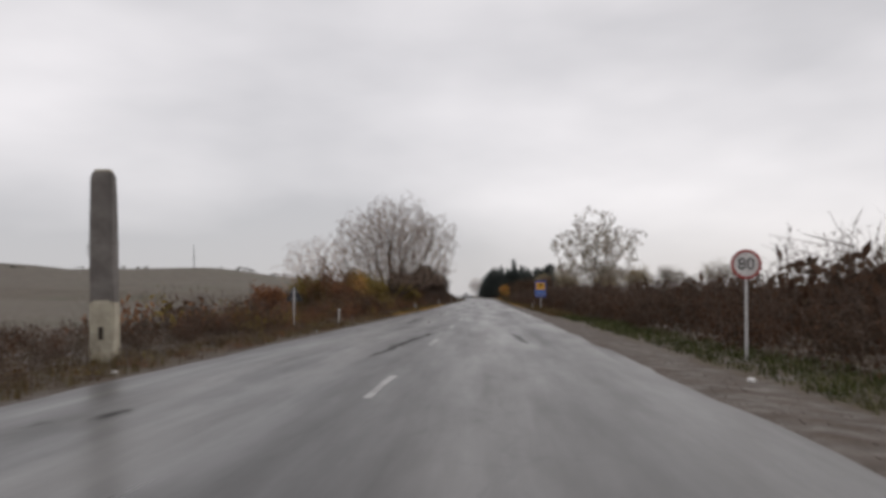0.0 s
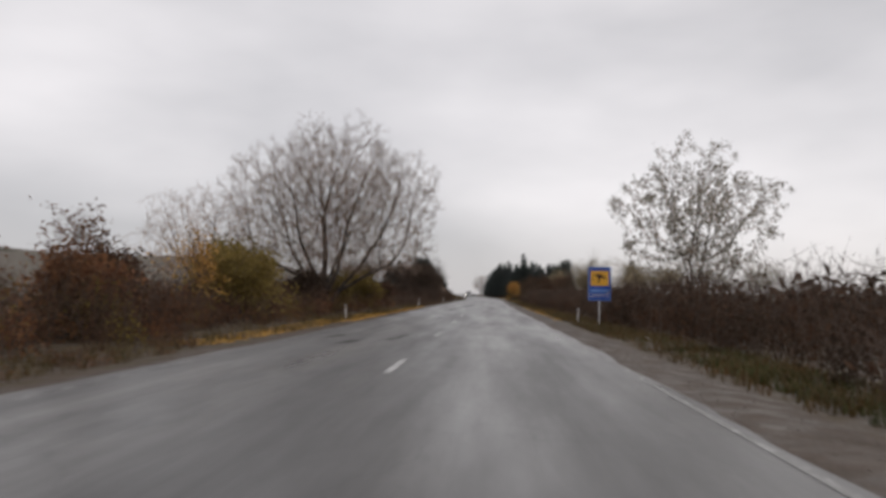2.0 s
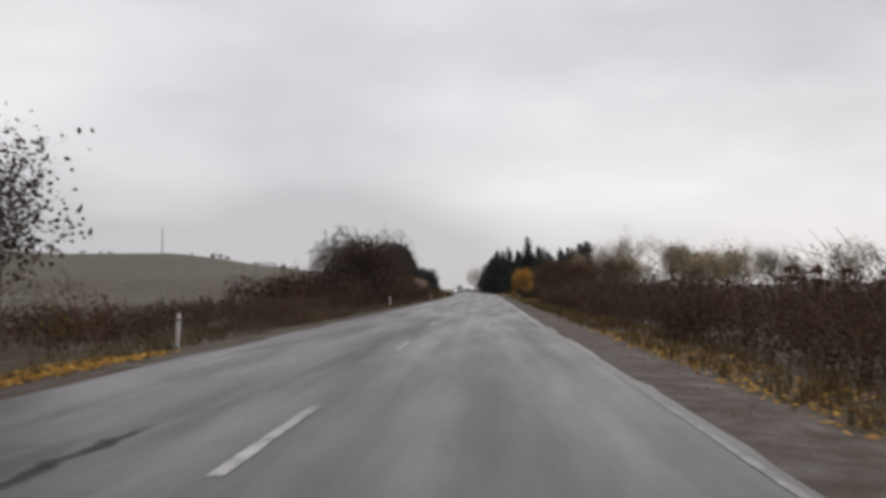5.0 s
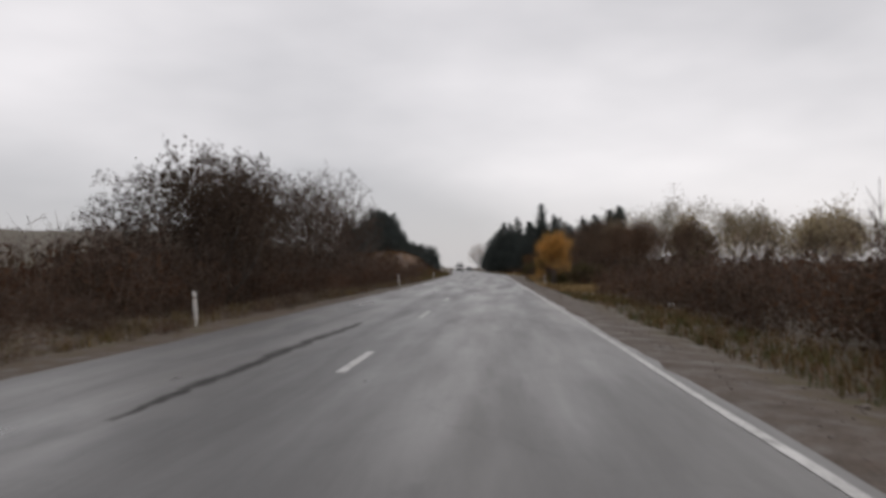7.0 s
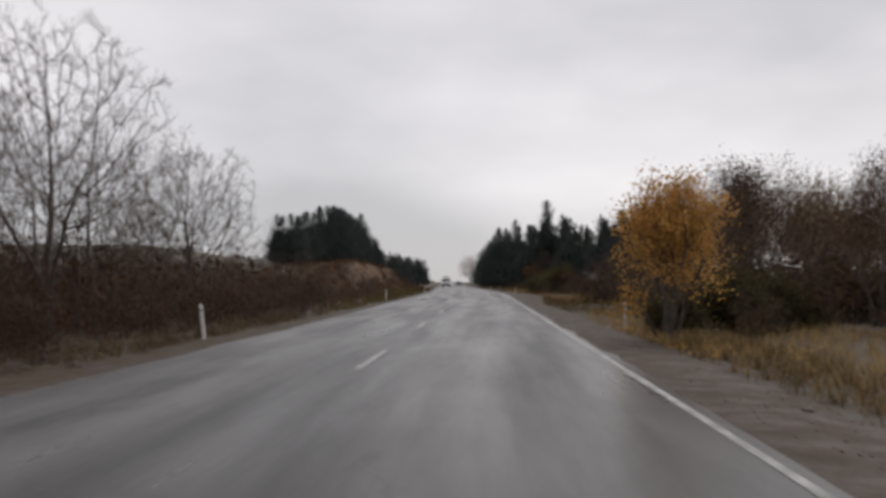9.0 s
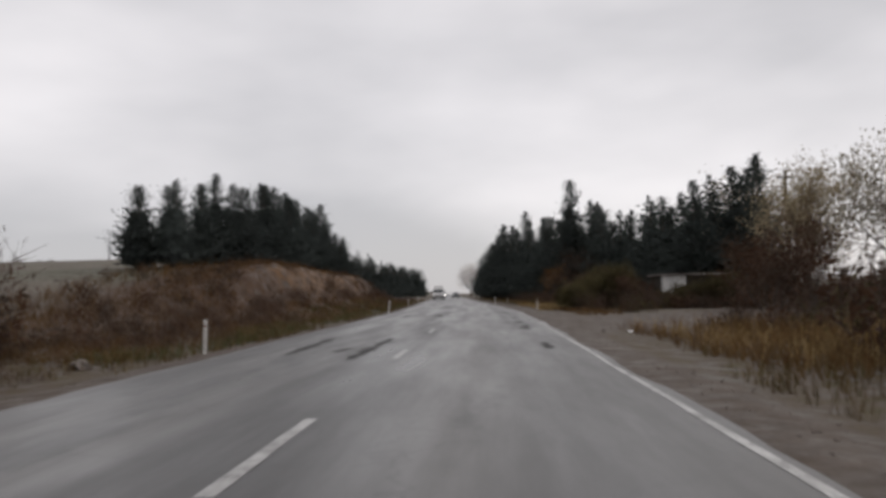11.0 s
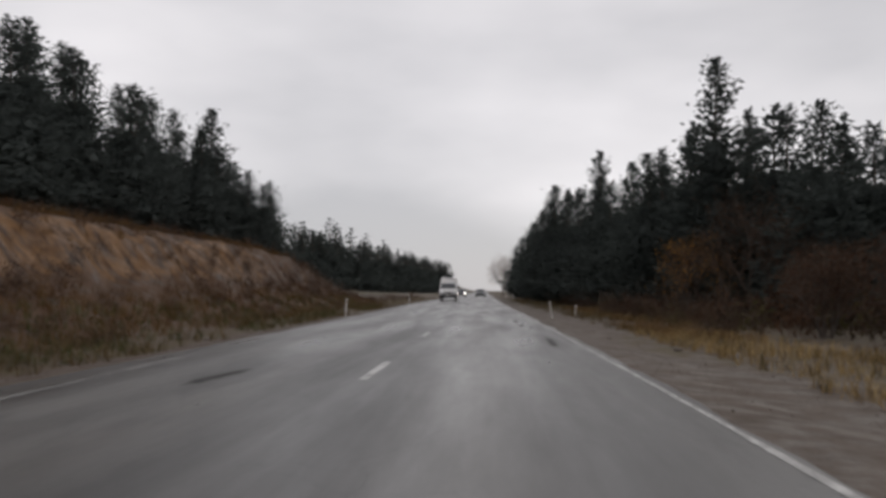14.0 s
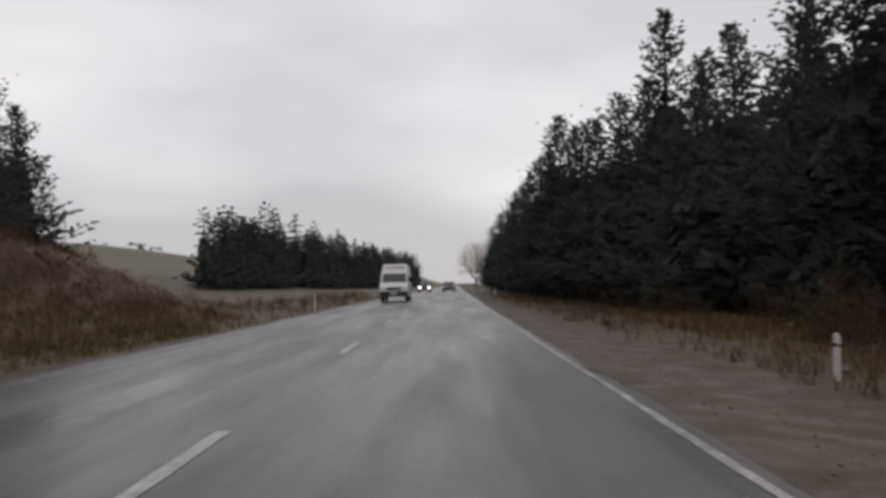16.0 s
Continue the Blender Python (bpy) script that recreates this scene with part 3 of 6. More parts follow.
def grow(seed, height, reach, stems, levels, kids, lean=0.5, rise=0.12, trunk=0.16, fork=0.15, wobble=0.16, low=0.0, ragged=0.22, angles=(0.4, 0.9), keep=(0.42, 0.68), slim=(0.45, 0.66)):
    """Segments of a broad-leaved tree inside an uneven crown: thick ones, then twigs, and the twig tips."""
    rng = random.Random(seed)
    thick, thin, tips = [], [], []
    mid = height * (0.5 + low)
    lobes = [rng.uniform(0, 6.283) for _ in range(4)]

    def reached(p):
        a, e = math.atan2(p.y, p.x), math.atan2(p.z - mid, math.hypot(p.x, p.y) + 0.01)
        edge = 1 + ragged * (0.5 * math.sin(3 * a + lobes[0]) * math.cos(2 * e + lobes[1]) + 0.5 * math.sin(5 * e + 2 * a + lobes[2]) + 0.35 * math.sin(7 * a + lobes[3]))
        return math.sqrt((p.x / reach) ** 2 + (p.y / reach) ** 2 + ((p.z - mid) / (height - mid)) ** 2) / edge

    def branch(p, d, length, r, lv, limit):
        n = 5 if lv == 0 else (4 if lv < levels - 1 else (3 if lv < levels else 1))
        step = length / n
        for i in range(n):
            d = (d + Vector((rng.gauss(0, wobble), rng.gauss(0, wobble), rng.gauss(0, wobble) + rise))).normalized()
            q = p + d * step
            r2 = max(r * (0.84 if lv < levels else 0.6), 0.004)
            (thick if r > 0.028 else thin).append((p, q, r, r2))
            p, r = q, r2
            if lv > 0 and p.z > height * 0.22 and reached(p) > limit:
                tips.append(p)
                return
            if lv < levels:
                count = kids[lv] if i or lv else 0
                for _ in range(count):
                    side = d.cross(Vector((rng.gauss(0, 1), rng.gauss(0, 1), rng.gauss(0, 1)))).normalized()
                    a = rng.uniform(*angles)
                    cd = (d * math.cos(a) + side * math.sin(a)).normalized()
                    branch(p, cd, length * rng.uniform(*keep) * (1.0 - 0.09 * i if lv == 0 else 1.0), r * rng.uniform(*slim), lv + 1, rng.uniform(0.82, 1.1))
        tips.append(p)

    for s in range(stems):
        a = s * 6.283 / stems + rng.uniform(-0.4, 0.4)
        tilt = 0.06 if stems == 1 or s == 0 else lean * rng.uniform(0.6, 1.2)
        d = Vector((math.cos(a) * tilt, math.sin(a) * tilt, 1)).normalized()
        foot = Vector((math.cos(a), math.sin(a), 0)) * (fork if stems > 1 else 0) + Vector((0, 0, -0.3))
        branch(foot, d, height * rng.uniform(0.62, 0.85), trunk * rng.uniform(0.75, 1.1), 0, 1.0)
    return thick, thin, tips


def crown_cloud(rng, count, mid, radii, floor, lobes=0.16, shell=0.45):
    """Places for twigs to grow towards: an uneven dome, thicker towards its rim."""
    d = rng.normal(size=(count * 2, 3))
    d /= np.linalg.norm(d, axis=1)[:, None]
    a, e = np.arctan2(d[:, 1], d[:, 0]), np.arcsin(d[:, 2])
    ph = rng.uniform(0, 6.283, 4)
    edge = 1 + lobes * (0.5 * np.sin(3 * a + ph[0]) * np.cos(2 * e) + 0.5 * np.sin(5 * a + 4 * e + ph[1]) + 0.5 * np.sin(9 * a - 5 * e + ph[2]) * np.cos(e) + 0.4 * np.sin(7 * e + ph[3]))
    r = rng.random(count * 2) ** shell * edge
    p = np.asarray(mid) + d * r[:, None] * np.asarray(radii)
    return p[p[:, 2] > floor][:count]


def colonise(seed, stems, cloud, step=0.4, kill=0.75, near=3.0, rise=0.1, tip=0.007, power=2.25, twig=0.55, bushy=2, wander=0.12):
    """A tree grown towards the places of a cloud from its stems (rows of points): thick segments, thin ones, and the twig tips."""
    rng = np.random.default_rng(seed)
    pos, par = [], []
    for stem in stems:
        last = -1
        if pos:
            last = int(np.linalg.norm(np.array(pos) - np.array(stem[0]), axis=1).argmin())
            stem = [tuple(pos[last])] + list(stem[1:])
        for a, b in zip(stem, stem[1:]):
            a, b = np.array(a, float), np.array(b, float)
            n = max(1, int(np.linalg.norm(b - a) / step))
            if last < 0:
                pos.append(a)
                par.append(-1)
                last = 0
            for k in range(n):
                pos.append(a + (b - a) * (k + 1) / n + rng.normal(0, 0.02, 3))
                par.append(last)
                last = len(pos) - 1
    kids = np.zeros(200000, int)
    best = np.full(len(cloud), 1e9)
    who = np.zeros(len(cloud), int)
    start = 0
    for _ in range(90):
        fresh = np.array(pos[start:])
        if not len(fresh):
            break
        d2 = ((cloud[:, None] - fresh[None]) ** 2).sum(2)
        k = d2.argmin(1)
        dist = np.sqrt(d2[np.arange(len(cloud)), k])
        closer = dist < best
        best[closer], who[closer] = dist[closer], k[closer] + start
        keep = best > kill
        cloud, best, who = cloud[keep], best[keep], who[keep]
        start = len(pos)
        pull = best < near
        while len(cloud) and not pull.any() and near < 30:
            near *= 1.5
            pull = best < near
        if not pull.any():
            break
        nodes, inverse = np.unique(who[pull], return_inverse=True)
        at_node = np.array([pos[n] for n in nodes])
        way = cloud[pull] - at_node[inverse]
        way /= np.linalg.norm(way, axis=1)[:, None]
        total = np.zeros((len(nodes), 3))
        np.add.at(total, inverse, way)
        for n, d in zip(nodes, total):
            if kids[n] >= 3:
                continue
            d = d / (np.linalg.norm(d) + 1e-6)
            back = pos[n] - pos[par[n]] if par[n] >= 0 else np.array([0, 0, step])
            d = d + 0.55 * back / (np.linalg.norm(back) + 1e-6) + np.array([0, 0, rise]) + rng.normal(0, wander, 3)
            pos.append(pos[n] + step * d / np.linalg.norm(d))
            par.append(int(n))
            kids[n] += 1
    count = len(pos)
    area = np.zeros(count)
    for n in range(count - 1, -1, -1):
        area[n] = max(area[n], tip ** power)
        if par[n] >= 0:
            area[par[n]] += area[n]
    rad = area ** (1 / power)
    thick, thin, tips = [], [], []
    ends = np.bincount(np.array([p for p in par if p >= 0]), minlength=count) == 0
    for n in range(count):
        if par[n] < 0:
            continue
        p, q = pos[par[n]], pos[n]
        (thick if rad[n] > 0.022 else thin).append((p, q, min(rad[par[n]], rad[n] * 1.25), rad[n]))
        if rad[n] < tip * 3.2:
            on = (q - p) / (np.linalg.norm(q - p) + 1e-6)
            for _ in range(bushy + int(ends[n])):
                d = on + rng.normal(0, 0.5, 3) + np.array([0, 0, 0.25])
                d /= np.linalg.norm(d)
                b = q + d * twig * rng.uniform(0.5, 1.1)
                thin.append((q, b, tip * 0.8, tip * 0.45))
                side = d + rng.normal(0, 0.55, 3)
                c = (q + b) / 2 + side / np.linalg.norm(side) * twig * 0.45
                thin.append(((q + b) / 2, c, tip * 0.55, tip * 0.35))
                tips += [b, c]
    return thick, thin, tips


def tree(name, label, at, grown, wood, twigs, leaf=None, leaf_size=0.1, per_tip=3, spread=0.35, category="tree", group="", seed=1):
    """A tree of grown segments: trunk, crown of twigs, and leaves if it has any."""
    thick, thin, tips = grown
    ob = thing(name, label, category, group)
    v, f = tubes(thick, 7)
    mesh_part("trunk", quick_mesh("trunk", v, [(f, 0)], [wood], True), ob)
    if thin:
        v, f = tubes(thin, 3)
        mesh_part("twig_crown", quick_mesh("twig_crown", v, [(f, 0)], [twigs]), ob)
    if leaf is not None:
        rng = np.random.default_rng(seed)
        places = np.repeat(np.array([tuple(t) for t in tips]), per_tip, 0)
        places = places + rng.normal(0, spread, places.shape)
        v, f = leaf_quads(rng, places, leaf_size)
        mesh_part("foliage", quick_mesh("foliage", v, [(f, 0)], [leaf]), ob)
    ob.matrix_basis = at
    return ob


def conifer_arrays(seed, layers, arms, sprays, girth=0.23, bare=0.06, size=0.034, core=0.42, full=0.86):
    """A conifer one metre tall as arrays: trunk, and needle sprays on drooping, up-tipped boughs round a dense inner crown."""
    rng = np.random.default_rng(seed)
    trunk = [((0, 0, -0.03), (0, 0, 0.3), 0.016, 0.012), ((0, 0, 0.3), (0, 0, 0.7), 0.012, 0.007), ((0, 0, 0.7), (0, 0, 1.0), 0.007, 0.001)]
    swing = rng.uniform(0.8, 1.18, 9)
    wave = rng.uniform(0, 6.283, 2)

    def width(h):
        return girth * (1 - h) ** full * min(1.0, 0.55 + (h - bare) / 0.12 * 0.45) * (1 + 0.1 * math.sin(23 * h + wave[0]))

    C, D, S = [], [], []
    for k in range(layers):
        h = bare + (0.985 - bare) * (k / (layers - 1)) ** 0.93
        for j in range(arms):
            a = rng.uniform(0, 6.283)
            r = width(h) * swing[int((a / 6.283) * 9) % 9] * (rng.uniform(0.45, 1.05) if rng.random() < 0.8 else rng.uniform(1.0, 1.32)) + 0.008
            lift = rng.uniform(-0.1, 0.35) if h < 0.75 else rng.uniform(0.3, 1.4)
            out, side = np.array([math.cos(a), math.sin(a), 0]), np.array([-math.sin(a), math.cos(a), 0])
            n = max(4 if layers > 30 else 2, int(sprays * (r / girth) ** 0.5))
            t = np.clip((np.arange(n) + rng.uniform(0.2, 0.9, n)) / n, 0, 1) ** 0.7
            c = np.array([0, 0, h]) + out * (r * t)[:, None] + np.array([0, 0, 1.0]) * (r * (lift * t * t - 0.32 * t * (1 - t)))[:, None]
            c = c + side * rng.normal(0, 0.12 * r + 0.004, n)[:, None] + np.array([0, 0, 1.0]) * rng.normal(0, 0.006, n)[:, None]
            d = out * rng.uniform(0.5, 1.0, (n, 1)) + side * rng.normal(0, 0.6, (n, 1)) + np.array([0, 0, 1.0]) * rng.uniform(-0.2, 0.6, (n, 1))
            C.append(c)
            D.append(d)
            S.append(size * rng.uniform(0.55, 1.25, n) * (0.4 + 0.72 * (1 - h)))
    c, d1, sz = np.concatenate(C), np.concatenate(D), np.concatenate(S)[:, None]
    d1 /= np.linalg.norm(d1, axis=1)[:, None]
    d2 = np.cross(d1, rng.normal(size=d1.shape))
    d2 /= np.linalg.norm(d2, axis=1)[:, None]
    d3 = np.cross(d1, d2)
    verts = np.stack([c - d1 * sz * 0.6, c + d2 * sz * 0.26, c + d1 * sz * 0.95, c - d2 * sz * 0.26,
                      c - d1 * sz * 0.5, c + d3 * sz * 0.26 - d1 * sz * 0.1, c + d1 * sz * 0.85, c - d3 * sz * 0.26 + d1 * sz * 0.1], 1).reshape(-1, 3)
    faces = np.arange(len(verts)).reshape(-1, 4)
    # the dense inner crown, a lumpy cone of overlapping flakes
    m, rings = (20, 24) if layers > 20 else (8, 7)
    hs = bare + 0.02 + (0.62 - bare) * (np.arange(rings) + 0.5) / rings
    flakes = []
    for h in hs:
        for i in range(m):
            a = (i + rng.uniform(0, 1)) * 6.283 / m
            r, w = width(h) * core * rng.uniform(0.75, 1.15), width(h) * core * 5.4 / m + 0.004
            out, side = np.array([math.cos(a), math.sin(a), 0]), np.array([-math.sin(a), math.cos(a), 0])
            top = np.array([0, 0, h + 0.045]) + out * r * 0.55
            low = np.array([0, 0, h - 0.035 * rng.uniform(0.6, 1.4)]) + out * r
            flakes += [top - side * w * 0.8, top + side * w * 0.8, low + side * w * rng.uniform(0.5, 1), low - side * w * rng.uniform(0.5, 1)]
    faces = np.concatenate([faces, np.arange(len(flakes)).reshape(-1, 4) + len(verts)])
    tv, tf = tubes(trunk, 7)
    return (tv, tf), (np.concatenate([verts, np.array(flakes)]), faces)


def conifer(name, label, arrays, group):
    (tv, tf), (nv, nf) = arrays
    ob = thing(name, label, "conifer", group)
    mesh_part("trunk", quick_mesh("trunk", tv, [(tf, 0)], [bark]), ob)
    mesh_part("needle_crown", quick_mesh("needle_crown", nv, [(nf, 0)], [needle]), ob)
    return ob


def shrub_arrays(seed, stems, twigs, leaves, leaf_size, width=0.55, crown=0.1, mass=26, flake=0.11):
    """A bush one metre tall: stems, twigs, leaves as arrays (verts, quads each)."""
    rng = np.random.default_rng(seed)
    segs, slim, tips = [], [], []
    for i in range(stems):
        a, tilt = rng.uniform(0, 6.283), abs(rng.normal(0, 0.5))
        h = rng.uniform(0.6, 1.05)
        foot = np.array([rng.normal(0, 0.16), rng.normal(0, 0.16), -0.06])
        top = foot + np.array([math.cos(a) * tilt * width, math.sin(a) * tilt * width, h])
        knee = (foot + top) / 2 + rng.normal(0, 0.05, 3)
        segs += [(foot, knee, 0.007, 0.005), (knee, top, 0.005, 0.0015)]
        for j in range(twigs):
            t = rng.uniform(0.08, 1)
            b = knee * (1 - t) + top * t if t > 0.5 else foot * (1 - 2 * t) + knee * 2 * t
            e = b + np.array([rng.normal(0, 0.14), rng.normal(0, 0.14), rng.uniform(0.0, 0.24)])
            slim.append((b, e))
            tips.append(e)
    v, f = tubes(segs, 3)
    b, e = np.array([s[0] for s in slim]), np.array([s[1] for s in slim])
    side = np.cross(e - b, rng.normal(size=b.shape))
    side *= 0.0036 / (np.linalg.norm(side, axis=1)[:, None] + 1e-9)
    tv = np.stack([b - side, b + side, e + side * 0.4, e - side * 0.4], 1).reshape(-1, 3)
    f = np.concatenate([f, np.arange(len(tv)).reshape(-1, 4) + len(v)])
    v = np.concatenate([v, tv])
    tips = np.array(tips)
    pick = tips[rng.integers(0, len(tips), leaves)] + rng.normal(0, 0.07, (leaves, 3))
    pick[:, 2] = np.maximum(pick[:, 2] * rng.uniform(crown, 1.0, leaves) ** 0.8, 0.02)
    lv, lf = leaf_quads(rng, pick, leaf_size, 0.24, 1.9)
    core = rng.normal(0, 1, (mass, 3)) * np.array([0.2, 0.2, 0.17]) + np.array([0, 0, 0.36])
    core[:, 2] = np.clip(core[:, 2], 0.06, 0.72)
    cv, cf = leaf_quads(rng, core, flake, 0.4, 1.4)
    return (v, f), (np.concatenate([lv, cv]), np.concatenate([lf, cf + len(lv)]))


def strew(arrays_list, spots, rng):
    """Many copies of bushes put together as arrays. spots: rows of x, y, z, size, width."""
    out_v, out_q, n = [], [], 0
    spots = np.asarray(spots, float)
    which = rng.integers(0, len(arrays_list), len(spots))
    for k, (v, f) in enumerate(arrays_list):
        s = spots[which == k]
        if not len(s):
            continue
        a = rng.uniform(0, 6.283, len(s))
        c, sn = np.cos(a)[:, None], np.sin(a)[:, None]
        x = (v[None, :, 0] * c - v[None, :, 1] * sn) * s[:, 4:5] + s[:, 0:1]
        y = (v[None, :, 0] * sn + v[None, :, 1] * c) * s[:, 4:5] + s[:, 1:2]
        z = v[None, :, 2] * s[:, 3:4] + s[:, 2:3]
        vv = np.stack([x, y, z], 2).reshape(-1, 3)
        ff = (f[None] + (np.arange(len(s)) * len(v))[:, None, None]).reshape(-1, f.shape[1]) + n
        out_v.append(vv)
        out_q.append(ff)
        n += len(vv)
    return np.concatenate(out_v), np.concatenate(out_q)


# ---- the road and the land ----
def strip(name, mat, us, ys, lift, kind="structure", label="", category="", edge=0.0, seed=0, parent=None):
    """A strip along the road between the offsets us (functions or numbers of y), with the UV map "along"."""
    rng = np.random.default_rng(seed)
    cols = []
    for k, u in enumerate(us):
        uu = np.asarray(u(ys) if callable(u) else np.full(len(ys), u), float)
        if edge and k in (0, len(us) - 1):
            uu = uu + edge * lumps(ys, ys * 0.3 + 9 * k, 1.1) + rng.normal(0, edge * 0.3, len(ys))
        cols.append(uu)
    U = np.array(cols)
    Y = np.broadcast_to(ys, U.shape)
    X = centre(Y) + U
    Z = lift(U, Y) if callable(lift) else np.full(U.shape, lift)
    v = np.stack([X, Y, Z], 2).reshape(-1, 3)
    n, mlen = U.shape
    i, j = np.meshgrid(np.arange(n - 1), np.arange(mlen - 1), indexing="ij")
    a = (i * mlen + j).ravel()
    f = np.stack([a, a + mlen, a + mlen + 1, a + 1], 1)
    me = quick_mesh(name, v, [(f, 0)], [mat], True)
    uvl = me.uv_layers.new(name="along")
    uvs = np.stack([U, Y], 2).reshape(-1, 2)[f.ravel()]
    uvl.data.foreach_set("uv", uvs.ravel().astype(np.float32))
    ob = new(name, me)
    if parent is not None:
        ob.parent = parent
    else:
        tagged(ob, label, category, "", kind)
    return ob


def camber(u, y):
    return 0.0 - 0.012 * np.maximum(np.abs(u) - 3.0, 0) + 0.006 * lumps(u, y, 1.6)


road_ys = np.concatenate([np.arange(-60, 360, 0.8), np.arange(360, 700, 4), np.arange(700, 2600, 30)])


def right_edge(y):
    return np.interp(y, [0, 40, 66, 90, 120, 150, 185, 233], [3.92, 3.9, 3.76, 3.64, 3.66, 3.72, 3.7, 3.77]) + 0.27 * np.exp(-((np.asarray(y) - 266) / 22.0) ** 2)


def left_edge(y):
    return -np.interp(y, [-60, 30, 60, 120, 170, 200, 222, 245, 345, 2600], [4.5, 4.3, 3.85, 3.65, 3.6, 3.5, 3.8, 4.3, 4.2, 4.15])


def left_line(y):
    return -np.interp(y, [78, 240, 268, 280, 292, 320], [3.6, 3.7, 3.5, 3.45, 3.75, 3.88])


road = strip("road", asphalt, [left_edge, lambda y: np.maximum(left_edge(y) + 0.3, -3.6), -2.8, -1.9, -1.0, 0.0, 1.0, 1.9, 2.8, 3.6, lambda y: right_edge(y) + 0.17], road_ys, camber,
             label="wet worn grey asphalt road with polished wheel tracks paled as sky sheen", category="road", edge=0.07, seed=3)


def paint_z(u, y):
    return camber(u, y) + 0.005


for y0, y1, coat in ((24, 128.3, old_paint), (127.5, 276.5, paint), (276, 2600, worn_paint)):
    strip("edge_line", coat, [lambda y: right_edge(y) - 0.045, lambda y: right_edge(y) + 0.045], road_ys[(road_ys > y0) & (road_ys < y1)], paint_z,
          label="worn white painted edge line along the asphalt", category="road marking", edge=0.012, seed=5)
for y0, y1 in ((28, 78), (240, 2600)):
    strip("edge_line", old_paint, [lambda y: left_line(y) - 0.05, lambda y: left_line(y) + 0.05], road_ys[(road_ys > y0) & (road_ys < y1)], paint_z,
          label="faded white painted edge line, partly worn away", category="road marking", edge=0.012, seed=6)

DASH_K = [0, 3, 6, 8, 13, 16, 21, 24, 27, 29, 30, 60]
DASH_Y = [9.9, 41.6, 74.3, 95.6, 151.4, 182.4, 235.7, 266.3, 297.2, 316.3, 326.7, 640.0]
for k in range(0, 60):
    y0 = float(np.interp(k, DASH_K, DASH_Y))
    length = 2.8 + 0.4 * math.sin(k * 2.3)
    dash = strip("lane_dash", paint, [-0.065, 0.065], np.linspace(y0, y0 + length, 9), paint_z, edge=0.01, seed=20 + k, parent=road)


def patch(u, y, wide, long, seed, skew=0.0):
    """A ragged wet tar patch or shallow puddle lying on the asphalt."""
    rng = np.random.default_rng(seed)
    ys = np.linspace(y, y + long, max(10, int(long * 5)))
    t = (ys - y) / long
    env = np.sin(np.pi * np.clip(t, 0.01, 0.99)) ** 0.5
    a = wide * env * (0.6 + 0.4 * lumps(ys * 2.1, ys * 0 + seed, 0.7) + rng.normal(0, 0.16, len(ys)))
    b = wide * env * (0.6 + 0.4 * lumps(ys * 2.6, ys * 0 + seed * 2.0, 0.55) + rng.normal(0, 0.16, len(ys)))
    c = u + skew * (t - 0.5) + min(0.07, 0.2 * wide) * lumps(ys, ys * 0 + seed * 3.0, 0.9) + rng.normal(0, 0.02, len(ys))
    a, b = np.abs(a) * 0.75 + 0.04, np.abs(b) * 0.75 + 0.04
    ob = strip("soaked_patch", puddle_mat, [lambda q: c - a, lambda q: c - a * 0.5, lambda q: c, lambda q: c + b * 0.5, lambda q: c + b], ys,
               lambda U, Y: camber(U, Y) + 0.004, seed=seed, parent=road)
    deep = np.array([0.0, 0.75, 1.0, 0.75, 0.0])[:, None] * np.clip(np.minimum(t, 1 - t) * long * 1.4, 0, 1)[None]
    at = ob.data.attributes.new("depth", "FLOAT", "POINT")
    at.data.foreach_set("value", deep.ravel().astype(np.float32))
    return ob


for k, (u, y, w, long, skew) in enumerate([
        (-2.62, 7.9, 0.32, 1.5, 0.0), (-2.98, 7.5, 0.24, 1.1, 0.0), (-0.7, 16.5, 0.3, 11.0, 0.6), (2.3, 20.0, 0.22, 6.5, -0.3), (-2.3, 37.0, 0.28, 9.5, -0.1), (-1.9, 59.0, 0.45, 2.6, 0.4), (-2.75, 61.5, 0.4, 3.0, 0.2),
        (-1.0, 60.8, 0.25, 3.5, 0.3), (-1.3, 100.0, 0.26, 9.0, 0.1), (-1.25, 148.0, 0.27, 12.5, 0.15), (-2.6, 237.0, 0.5, 7.6, 0.0), (-0.88, 235.3, 0.5, 8.2, 0.0), (-1.47, 237.5, 0.4, 2.2, 0.1),
        (3.1, 237.0, 0.3, 3.2, 0.0), (3.2, 246.2, 0.5, 4.6, 0.1), (3.2, 252.0, 0.42, 2.6, 0.0), (3.3, 257.0, 0.4, 3.2, 0.1), (2.45, 251.2, 0.3, 1.2, 0.4),
        (3.2, 264.6, 0.34, 1.7, 0.15), (3.56, 264.5, 0.26, 1.2, 0.1), (3.08, 263.4, 0.28, 1.2, 0.0), (3.46, 263.4, 0.3, 1.0, 0.0), (3.36, 266.9, 0.24, 1.4, 0.1), (3.25, 268.1, 0.32, 3.4, 0.1), (3.17, 271.6, 0.24, 2.6, 0.0),
        (-0.62, 263.2, 0.42, 5.8, 0.1), (-2.5, 264.0, 0.4, 5.0, 0.1), (3.2, 294.0, 0.26, 4.0, 0.1), (2.95, 303.6, 0.13, 3.0, 0.1), (3.2, 303.0, 0.12, 1.6, 0.1), (2.95, 307.4, 0.14, 3.6, 0.0), (-2.0, 285.5, 0.3, 3.0, 0.2)]):
    patch(u, y, w, long, 40 + k, skew)


